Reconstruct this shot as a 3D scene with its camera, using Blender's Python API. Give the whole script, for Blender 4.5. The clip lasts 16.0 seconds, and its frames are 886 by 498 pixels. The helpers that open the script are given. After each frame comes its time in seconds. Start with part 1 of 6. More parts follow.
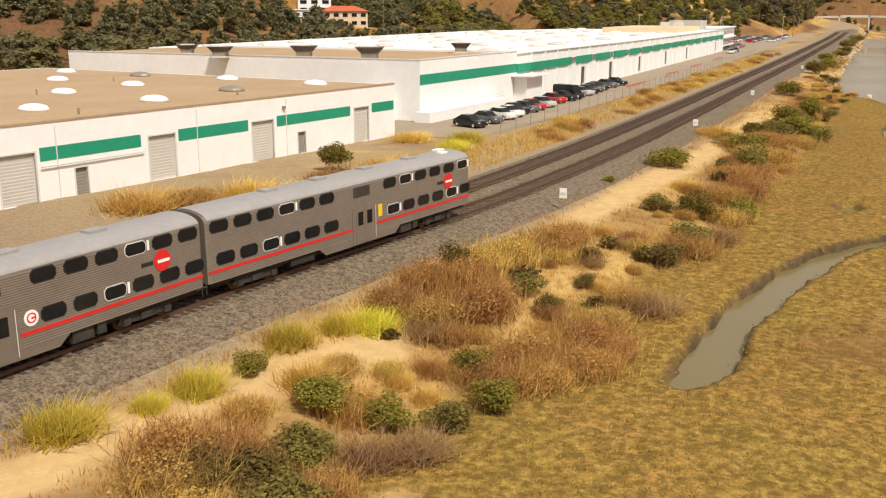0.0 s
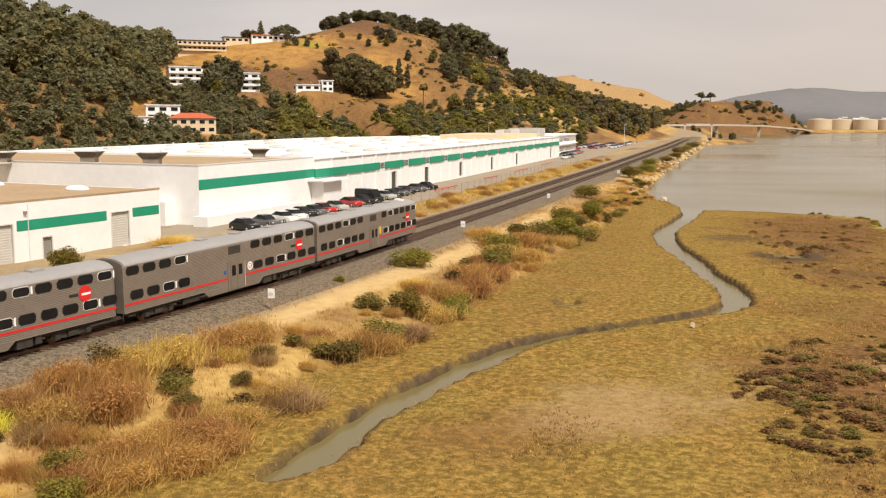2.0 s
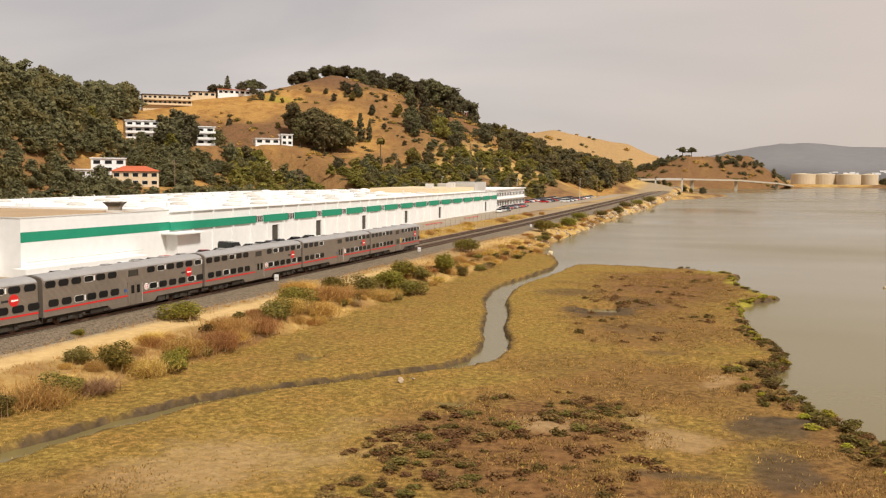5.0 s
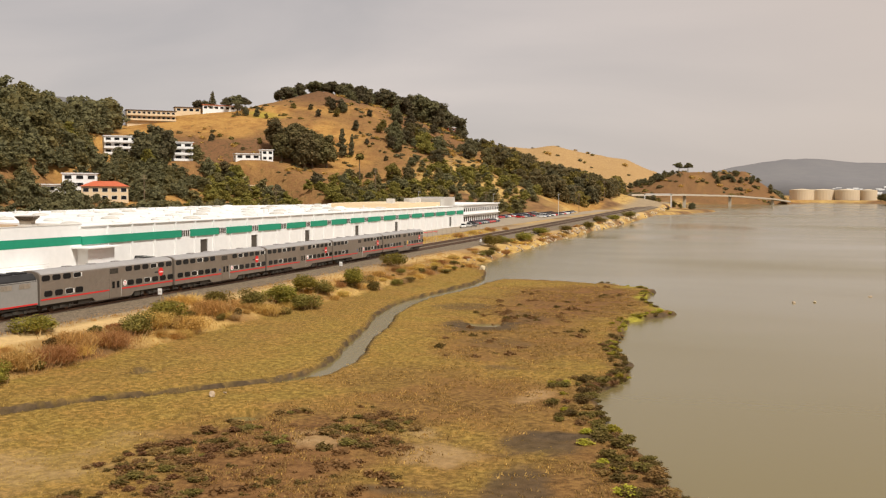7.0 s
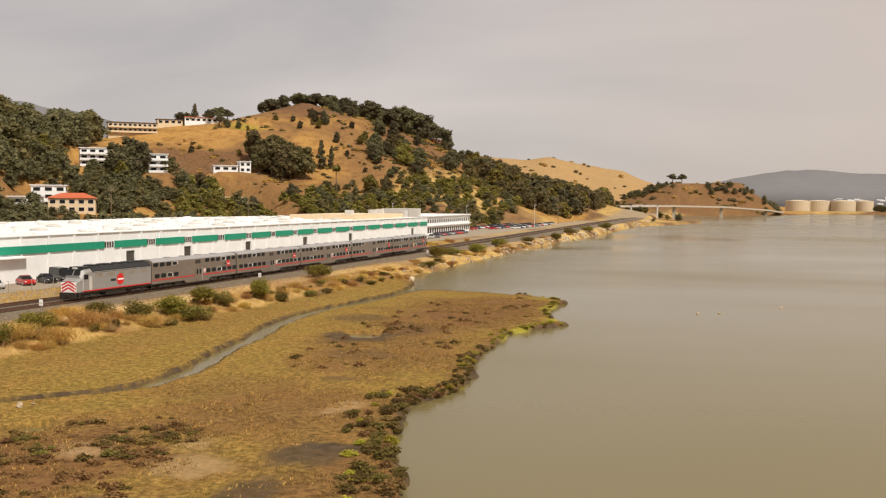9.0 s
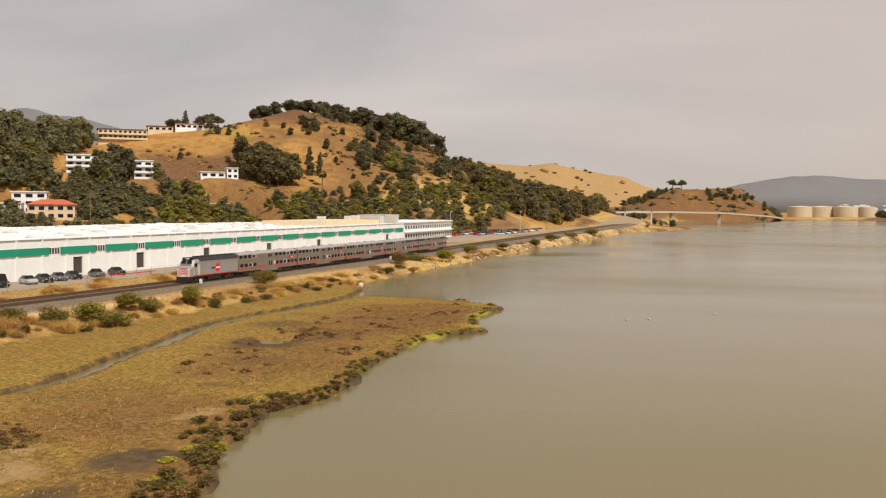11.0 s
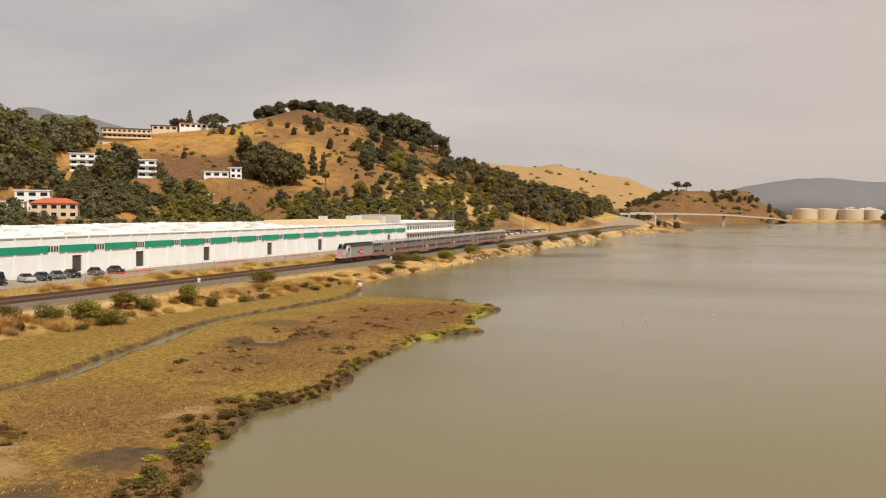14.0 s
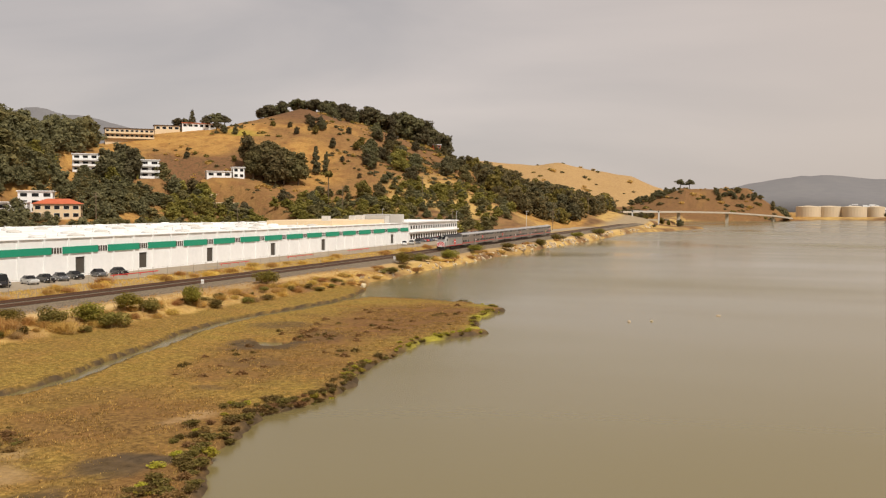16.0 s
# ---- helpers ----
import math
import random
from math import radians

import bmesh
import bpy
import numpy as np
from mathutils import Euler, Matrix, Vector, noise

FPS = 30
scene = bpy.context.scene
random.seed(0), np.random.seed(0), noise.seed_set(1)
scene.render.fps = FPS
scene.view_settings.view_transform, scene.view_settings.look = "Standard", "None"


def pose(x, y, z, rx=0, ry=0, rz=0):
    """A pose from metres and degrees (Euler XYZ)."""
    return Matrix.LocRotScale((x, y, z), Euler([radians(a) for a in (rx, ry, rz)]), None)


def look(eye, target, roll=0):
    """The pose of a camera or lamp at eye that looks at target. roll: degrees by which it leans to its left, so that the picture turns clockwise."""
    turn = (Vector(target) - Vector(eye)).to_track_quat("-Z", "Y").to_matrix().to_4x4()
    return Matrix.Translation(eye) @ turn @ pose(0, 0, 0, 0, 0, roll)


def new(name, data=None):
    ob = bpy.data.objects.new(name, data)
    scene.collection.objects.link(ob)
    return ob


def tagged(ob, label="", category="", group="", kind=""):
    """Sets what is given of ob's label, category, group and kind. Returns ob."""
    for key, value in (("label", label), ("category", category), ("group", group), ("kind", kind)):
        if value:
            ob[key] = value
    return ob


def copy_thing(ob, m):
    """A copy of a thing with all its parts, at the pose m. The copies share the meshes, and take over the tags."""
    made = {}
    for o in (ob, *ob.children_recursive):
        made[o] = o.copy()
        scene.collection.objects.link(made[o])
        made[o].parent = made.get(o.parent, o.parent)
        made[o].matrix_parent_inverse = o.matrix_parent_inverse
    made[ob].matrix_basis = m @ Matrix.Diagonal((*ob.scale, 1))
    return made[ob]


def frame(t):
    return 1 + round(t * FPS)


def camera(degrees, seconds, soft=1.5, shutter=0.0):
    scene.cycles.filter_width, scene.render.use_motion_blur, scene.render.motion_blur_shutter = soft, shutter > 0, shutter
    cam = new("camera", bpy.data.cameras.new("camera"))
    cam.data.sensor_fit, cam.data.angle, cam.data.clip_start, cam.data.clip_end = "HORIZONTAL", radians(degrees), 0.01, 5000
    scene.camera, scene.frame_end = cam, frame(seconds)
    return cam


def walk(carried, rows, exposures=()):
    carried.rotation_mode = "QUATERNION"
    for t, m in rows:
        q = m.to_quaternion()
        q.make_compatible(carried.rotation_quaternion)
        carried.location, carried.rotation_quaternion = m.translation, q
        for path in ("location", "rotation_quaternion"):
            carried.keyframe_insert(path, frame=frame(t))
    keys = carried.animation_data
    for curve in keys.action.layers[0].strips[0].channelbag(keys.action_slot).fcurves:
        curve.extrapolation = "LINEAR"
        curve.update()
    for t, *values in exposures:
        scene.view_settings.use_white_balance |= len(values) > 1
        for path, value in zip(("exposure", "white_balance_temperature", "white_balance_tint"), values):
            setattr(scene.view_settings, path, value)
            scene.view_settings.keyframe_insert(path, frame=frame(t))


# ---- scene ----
cam = camera(49.4, 16.0, 1.2)
METRES, EYE, TILT, LEAN, TURN = 82.0, 16.2, -13.9, 0.0, 23.2
ROWS = [
    (0.0, 0.0, 0.0, 0.0, 0.0, 0.0, -0.0),
    (0.5, 0.037, -0.0076, -0.0017, -2.92, 2.12, 0.63),
    (1.0, 0.0767, -0.0153, -0.0036, -4.84, 3.78, 1.03),
    (1.5, 0.1184, -0.0229, -0.0054, -6.06, 5.06, 1.3),
    (2.0, 0.1621, -0.0292, -0.0071, -6.69, 6.09, 1.43),
    (2.5, 0.2076, -0.0352, -0.0085, -6.96, 6.92, 1.45),
    (3.0, 0.2538, -0.041, -0.0096, -7.03, 7.56, 1.42),
    (3.5, 0.3002, -0.0464, -0.0103, -7.06, 8.09, 1.4),
    (4.0, 0.3465, -0.0511, -0.0111, -7.0, 8.55, 1.34),
    (4.5, 0.393, -0.0554, -0.0119, -6.82, 8.92, 1.28),
    (5.0, 0.4394, -0.0596, -0.0127, -6.65, 9.25, 1.25),
    (7.5, 0.67, -0.0798, -0.0191, -6.08, 10.37, 1.11),
    (8.0, 0.7164, -0.0843, -0.0201, -5.99, 10.56, 1.11),
    (8.5, 0.7626, -0.0887, -0.0212, -5.89, 10.76, 1.1),
    (9.0, 0.8089, -0.0932, -0.0222, -5.81, 10.88, 1.1),
    (9.5, 0.8549, -0.0969, -0.0235, -5.68, 10.99, 1.08),
    (12.0, 0.9751, -0.1051, -0.0248, -5.12, 11.34, 0.94),
    (12.5, 0.9735, -0.1042, -0.0249, -5.1, 11.34, 0.87),
    (13.0, 0.9715, -0.1035, -0.0251, -5.08, 11.33, 0.81),
    (13.5, 0.9699, -0.1029, -0.0254, -5.07, 11.32, 0.75),
    (14.0, 0.9686, -0.102, -0.0257, -5.03, 11.31, 0.69),
    (14.5, 0.9675, -0.0994, -0.0245, -5.0, 11.3, 0.71),
    (15.0, 0.9668, -0.0987, -0.0205, -4.96, 11.29, 0.75),
    (15.5, 0.9668, -0.098, -0.02, -4.88, 11.26, 0.8),
    (16.0, 0.9669, -0.0968, -0.02, -4.83, 11.22, 0.84),
]
walk(cam, [(t, pose(0, 0, EYE, TILT, LEAN, TURN) @ pose(METRES * x, METRES * y, METRES * z, 90 + pitch, roll, yaw)) for t, x, y, z, yaw, pitch, roll in ROWS], exposures=[(0, 0.20), (1, 0.26), (3, 0.25), (5, 0.18), (8, 0.11), (16, 0.08)])

# ---- light ----
world = bpy.data.worlds.new("world")
scene.world = world
world.use_nodes = True
wt = world.node_tree
for n in list(wt.nodes):
    wt.nodes.remove(n)
SUN_EL, SUN_AZ = 52.0, 128.0  # degrees; azimuth clockwise from +y


def wn(kind, **kw):
    n = wt.nodes.new(kind)
    for k, v in kw.items():
        n.inputs[k].default_value = v
    return n


w_out, w_bg = wn("ShaderNodeOutputWorld"), wn("ShaderNodeBackground", Strength=1.0)
w_sky = wt.nodes.new("ShaderNodeTexSky")
w_sky.sky_type, w_sky.sun_disc = "NISHITA", False
w_sky.sun_elevation, w_sky.sun_rotation = radians(SUN_EL), radians(SUN_AZ)
w_dim = wt.nodes.new("ShaderNodeMix")
w_dim.data_type, w_dim.blend_type = "RGBA", "MULTIPLY"
w_dim.inputs[0].default_value = 1.0
w_dim.inputs[7].default_value = (0.08, 0.08, 0.08, 1)
w_tc = wt.nodes.new("ShaderNodeTexCoord")
w_map = wt.nodes.new("ShaderNodeMapping")
w_map.inputs["Scale"].default_value = (1.0, 1.0, 4.5)
w_noise = wn("ShaderNodeTexNoise", Scale=2.0, Detail=7.0, Roughness=0.5, Distortion=0.4)
w_ramp = wt.nodes.new("ShaderNodeValToRGB")
w_ramp.color_ramp.elements[0].position, w_ramp.color_ramp.elements[0].color = 0.3, (0.435, 0.403, 0.395, 1)
w_ramp.color_ramp.elements[1].position, w_ramp.color_ramp.elements[1].color = 0.72, (0.63, 0.558, 0.52, 1)
w_sep = wt.nodes.new("ShaderNodeSeparateXYZ")
w_east = wt.nodes.new("ShaderNodeMapRange")
w_east.interpolation_type = "SMOOTHSTEP"
w_east.inputs[1].default_value, w_east.inputs[2].default_value = -0.45, 0.45
w_warm = wt.nodes.new("ShaderNodeMix")
w_warm.data_type = "RGBA"
w_warm.inputs[7].default_value = (0.65, 0.535, 0.452, 1)
w_veil = wt.nodes.new("ShaderNodeMath")
w_veil.operation = "MULTIPLY"
w_veil.inputs[1].default_value = 0.85
w_mix = wt.nodes.new("ShaderNodeMix")
w_mix.data_type = "RGBA"
w_mix.inputs[0].default_value = 0.9
wl = wt.links.new
wl(w_tc.outputs["Generated"], w_map.inputs["Vector"])
wl(w_map.outputs[0], w_noise.inputs["Vector"])
wl(w_noise.outputs["Fac"], w_ramp.inputs["Fac"])
wl(w_sky.outputs[0], w_dim.inputs[6])
wl(w_dim.outputs[2], w_mix.inputs[6])
wl(w_tc.outputs["Generated"], w_sep.inputs[0])
wl(w_sep.outputs["X"], w_east.inputs[0])
wl(w_east.outputs[0], w_veil.inputs[0])
wl(w_veil.outputs[0], w_warm.inputs[0])
wl(w_ramp.outputs["Color"], w_warm.inputs[6])
wl(w_warm.outputs[2], w_mix.inputs[7])
wl(w_mix.outputs[2], w_bg.inputs["Color"])
wl(w_bg.outputs[0], w_out.inputs["Surface"])

sun_data = bpy.data.lights.new("sun", "SUN")
sun_data.energy, sun_data.angle, sun_data.color = 3.9, radians(7), (1.0, 0.955, 0.875)
sun = new("sun", sun_data)
sdir = Vector((math.sin(radians(SUN_AZ)) * math.cos(radians(SUN_EL)), math.cos(radians(SUN_AZ)) * math.cos(radians(SUN_EL)), math.sin(radians(SUN_EL))))
sun.matrix_basis = look(sdir * 300, (0, 0, 0))


# ---- materials ----
def material(name, c1, c2, size=1.0, rough=0.9, metal=0.0, bump=0.3, fine=6.0, contrast=0.25, vary=0.0, spec=0.3, coarse=None, blotch=0.5):
    """Two colours mixed by noise at two scales, with bump; vary: change from object to object."""
    m = bpy.data.materials.new(name)
    m.use_nodes = True
    t = m.node_tree
    b = t.nodes["Principled BSDF"]
    b.inputs["Roughness"].default_value, b.inputs["Metallic"].default_value = rough, metal
    b.inputs["Specular IOR Level"].default_value = spec
    geo = t.nodes.new("ShaderNodeNewGeometry")
    n1, n2 = t.nodes.new("ShaderNodeTexNoise"), t.nodes.new("ShaderNodeTexNoise")
    n1.inputs["Scale"].default_value, n1.inputs["Detail"].default_value = 1.0 / size, 4
    n2.inputs["Scale"].default_value, n2.inputs["Detail"].default_value = fine / size, 4
    add = t.nodes.new("ShaderNodeMath")
    add.operation = "MULTIPLY_ADD"
    add.inputs[1].default_value = blotch
    sc = t.nodes.new("ShaderNodeMath")
    sc.operation = "MULTIPLY"
    sc.inputs[1].default_value = 1.0 - blotch
    mr = t.nodes.new("ShaderNodeMapRange")
    mr.inputs[1].default_value, mr.inputs[2].default_value = 0.5 - contrast, 0.5 + contrast
    mix = t.nodes.new("ShaderNodeMix")
    mix.data_type = "RGBA"
    mix.inputs[6].default_value, mix.inputs[7].default_value = (*c1, 1), (*c2, 1)
    L = t.links.new
    co = geo.outputs["Position"]
    if vary:
        tc = t.nodes.new("ShaderNodeTexCoord")
        co = tc.outputs["Object"]
    L(co, n1.inputs["Vector"]), L(co, n2.inputs["Vector"])
    L(n2.outputs["Fac"], sc.inputs[0]), L(sc.outputs[0], add.inputs[2]), L(n1.outputs["Fac"], add.inputs[0])
    L(add.outputs[0], mr.inputs[0]), L(mr.outputs[0], mix.inputs[0])
    col = mix.outputs[2]
    if vary:
        oi = t.nodes.new("ShaderNodeObjectInfo")
        hs = t.nodes.new("ShaderNodeHueSaturation")
        v = t.nodes.new("ShaderNodeMapRange")
        v.inputs[3].default_value, v.inputs[4].default_value = 1 - vary, 1 + vary
        h = t.nodes.new("ShaderNodeMapRange")
        h.inputs[3].default_value, h.inputs[4].default_value = 0.5 - vary * 0.06, 0.5 + vary * 0.06
        L(oi.outputs["Random"], v.inputs[0]), L(oi.outputs["Random"], h.inputs[0])
        L(v.outputs[0], hs.inputs["Value"]), L(h.outputs[0], hs.inputs["Hue"]), L(col, hs.inputs["Color"])
        col = hs.outputs["Color"]
    L(col, b.inputs["Base Color"])
    if bump:
        bp = t.nodes.new("ShaderNodeBump")
        bp.inputs["Strength"].default_value, bp.inputs["Distance"].default_value = bump, size * 0.1
        L(n2.outputs["Fac"], bp.inputs["Height"]), L(bp.outputs[0], b.inputs["Normal"])
    return m


def leafy(name, c1, c2, vary=0.25):
    """Foliage: colour changes from clump to clump and plant to plant, some light goes through."""
    m = bpy.data.materials.new(name)
    m.use_nodes = True
    t = m.node_tree
    b = t.nodes["Principled BSDF"]
    b.inputs["Roughness"].default_value, b.inputs["Specular IOR Level"].default_value = 0.75, 0.2
    geo, oi = t.nodes.new("ShaderNodeNewGeometry"), t.nodes.new("ShaderNodeObjectInfo")
    mix, hs = t.nodes.new("ShaderNodeMix"), t.nodes.new("ShaderNodeHueSaturation")
    mix.data_type = "RGBA"
    mix.inputs[6].default_value, mix.inputs[7].default_value = (*c1, 1), (*c2, 1)
    v, h = t.nodes.new("ShaderNodeMapRange"), t.nodes.new("ShaderNodeMapRange")
    v.inputs[3].default_value, v.inputs[4].default_value = 1 - vary, 1 + vary
    h.inputs[3].default_value, h.inputs[4].default_value = 0.5 - vary * 0.08, 0.5 + vary * 0.08
    L = t.links.new
    L(geo.outputs["Random Per Island"], mix.inputs[0])
    L(oi.outputs["Random"], v.inputs[0]), L(oi.outputs["Random"], h.inputs[0])
    L(mix.outputs[2], hs.inputs["Color"]), L(v.outputs[0], hs.inputs["Value"]), L(h.outputs[0], hs.inputs["Hue"])
    L(hs.outputs["Color"], b.inputs["Base Color"])
    tr = t.nodes.new("ShaderNodeBsdfTranslucent")
    ms = t.nodes.new("ShaderNodeMixShader")
    ms.inputs[0].default_value = 0.42
    L(hs.outputs["Color"], tr.inputs["Color"])
    L(b.outputs[0], ms.inputs[1]), L(tr.outputs[0], ms.inputs[2])
    L(ms.outputs[0], t.nodes["Material Output"].inputs["Surface"])
    return m


M_WHITE = material("white_paint", (0.74, 0.73, 0.71), (0.83, 0.82, 0.80), 6, 0.7, bump=0.05, contrast=0.2)
M_ROOFW = material("white_roof_membrane", (0.70, 0.68, 0.64), (0.88, 0.87, 0.84), 9, 0.6, bump=0.1, contrast=0.15, fine=9)
M_ROOFT = material("tan_gravel_roof", (0.33, 0.227, 0.133), (0.44, 0.312, 0.189), 7, 0.95, bump=0.2, contrast=0.2, fine=12)
M_GREEN = material("green_paint", (0.012, 0.23, 0.13), (0.02, 0.28, 0.165), 5, 0.6, bump=0.03)
M_SHUTTER = material("grey_shutter_metal", (0.48, 0.45, 0.40), (0.56, 0.53, 0.48), 3, 0.55, bump=0.05)
M_DARKDOOR = material("dark_door", (0.05, 0.0425, 0.0344), (0.09, 0.0756, 0.0602), 1, 0.5, bump=0.05)
M_GREYDOOR = material("grey_door", (0.22, 0.198, 0.172), (0.28, 0.255, 0.224), 1, 0.5, bump=0.05)
M_GLASS = material("dark_window_glass", (0.008, 0.008, 0.009), (0.02, 0.02, 0.021), 2, 0.12, bump=0.0, spec=0.2)
M_FRAME = material("pale_window_frame", (0.55, 0.53, 0.5), (0.66, 0.64, 0.6), 1, 0.5, bump=0.0)
M_CONC = material("concrete", (0.4, 0.34, 0.258), (0.5, 0.435, 0.335), 3, 0.9, bump=0.2)
M_ASPH = material("worn_asphalt", (0.26, 0.208, 0.146), (0.34, 0.274, 0.198), 8, 0.92, bump=0.15, contrast=0.2, fine=14)
M_BALLAST = material("ballast_stone", (0.055, 0.042, 0.028), (0.25, 0.19, 0.125), 0.34, 0.95, bump=1.0, fine=2.6, contrast=0.13, blotch=0.4)
M_TIE = material("dark_tie_wood", (0.05, 0.0331, 0.0215), (0.1, 0.0662, 0.043), 0.6, 0.9, bump=0.3)
M_RAIL = material("rusty_rail_steel", (0.1, 0.052, 0.0301), (0.16, 0.085, 0.0516), 0.8, 0.5, 0.5, bump=0.1)
M_STEEL = material("stainless_car_side", (0.185, 0.152, 0.122), (0.25, 0.208, 0.168), 2.5, 0.42, 0.35, bump=0.03, fine=5, spec=0.5)
M_CARROOF = material("grey_car_roof", (0.30, 0.285, 0.275), (0.38, 0.36, 0.345), 2, 0.5, 0.2, bump=0.05)
M_UNDER = material("dark_running_gear", (0.018, 0.0151, 0.012), (0.06, 0.0473, 0.0361), 0.4, 0.7, 0.2, bump=0.3)
M_GEAR = material("grey_running_gear", (0.022, 0.02, 0.017), (0.095, 0.082, 0.066), 0.4, 0.6, 0.3, bump=0.2)
M_RED = material("red_stripe_paint", (0.55, 0.0189, 0.0189), (0.65, 0.0283, 0.0258), 2, 0.45, bump=0.0)
M_SIGNW = material("white_sign_paint", (0.78, 0.77, 0.75), (0.85, 0.84, 0.82), 1, 0.5, bump=0.0)
M_YEL = material("yellow_sign_paint", (0.75, 0.472, 0.0258), (0.8, 0.52, 0.0344), 1, 0.5, bump=0.0)
M_BLUE = material("blue_sign_paint", (0.02, 0.09, 0.3), (0.03, 0.11, 0.36), 1, 0.5, bump=0.0)
M_BLACK = material("black_paint", (0.012, 0.012, 0.013), (0.035, 0.034, 0.034), 1.5, 0.5, bump=0.05)
M_LOCO = material("loco_grey_paint", (0.25, 0.24, 0.225), (0.31, 0.295, 0.275), 2.5, 0.45, 0.1, bump=0.03)
M_RUBBER = material("tyre_rubber", (0.012, 0.012, 0.012), (0.03, 0.03, 0.03), 0.3, 0.8, bump=0.1)
M_DUCT = material("rooftop_unit_metal", (0.2, 0.17, 0.138), (0.42, 0.369, 0.301), 1.2, 0.5, 0.4, bump=0.1)
M_REDROOF = material("red_tile_roof", (0.42, 0.0945, 0.0387), (0.52, 0.132, 0.0602), 1.5, 0.85, bump=0.4, fine=8)
M_CREAM = material("cream_stucco", (0.62, 0.472, 0.292), (0.7, 0.548, 0.361), 3, 0.85, bump=0.1)
M_WOOD = material("weathered_pole_wood", (0.18, 0.123, 0.0774), (0.26, 0.189, 0.12), 1, 0.9, bump=0.2)
M_ROCK = material("pale_riprap_rock", (0.36, 0.274, 0.172), (0.62, 0.501, 0.344), 1.5, 0.95, bump=0.5, vary=0.25)
M_TRUNK = material("bark", (0.09, 0.0614, 0.0387), (0.17, 0.123, 0.0774), 0.8, 0.95, bump=0.5)
M_TANK = material("cream_tank_paint", (0.52, 0.425, 0.292), (0.58, 0.472, 0.335), 12, 0.7, bump=0.0)
M_BRIDGE = material("bridge_concrete", (0.42, 0.359, 0.284), (0.5, 0.435, 0.344), 8, 0.9, bump=0.05)
# far brush, with the haze of distance put into its blue-grey colour
M_FAR = material("haze_tinted_brush", (0.15, 0.145, 0.15), (0.19, 0.18, 0.175), 160, 1.0, bump=0.0)

M_GLASSB = material("building_window_glass", (0.03, 0.0283, 0.0258), (0.06, 0.0548, 0.0473), 2, 0.45, bump=0.0, spec=0.15)
L_DARK = leafy("dark_tree_leaves", (0.10, 0.09, 0.048), (0.20, 0.168, 0.08))
L_EUC = leafy("eucalyptus_leaves", (0.10, 0.084, 0.036), (0.22, 0.165, 0.07))
L_OLIVE = leafy("olive_green_leaves", (0.12, 0.10, 0.024), (0.31, 0.235, 0.06))
L_GREEN = leafy("green_bush_leaves", (0.12, 0.108, 0.017), (0.35, 0.275, 0.05))
L_YELLOW = leafy("yellow_green_fennel", (0.50, 0.42, 0.045), (0.76, 0.63, 0.10))
L_RUST = leafy("rusty_dry_brush", (0.34, 0.175, 0.045), (0.66, 0.39, 0.13))
L_BROWN = leafy("brown_dry_brush", (0.37, 0.22, 0.055), (0.68, 0.44, 0.14))
L_GREYB = leafy("grey_dead_brush", (0.3, 0.18, 0.0774), (0.5, 0.331, 0.155))
L_STRAW = leafy("straw_dry_grass", (0.46, 0.265, 0.06), (0.74, 0.48, 0.15))
L_MARSH = leafy("marsh_pickleweed", (0.33, 0.222, 0.042), (0.56, 0.385, 0.105))
L_MARSHB = leafy("brown_pickleweed", (0.16, 0.088, 0.028), (0.36, 0.215, 0.08))

L_SHORE = leafy("olive_brown_shore_plant", (0.10, 0.075, 0.018), (0.23, 0.16, 0.045))
L_TIP = leafy("bright_green_shore_plant", (0.26, 0.23, 0.02), (0.46, 0.38, 0.05))


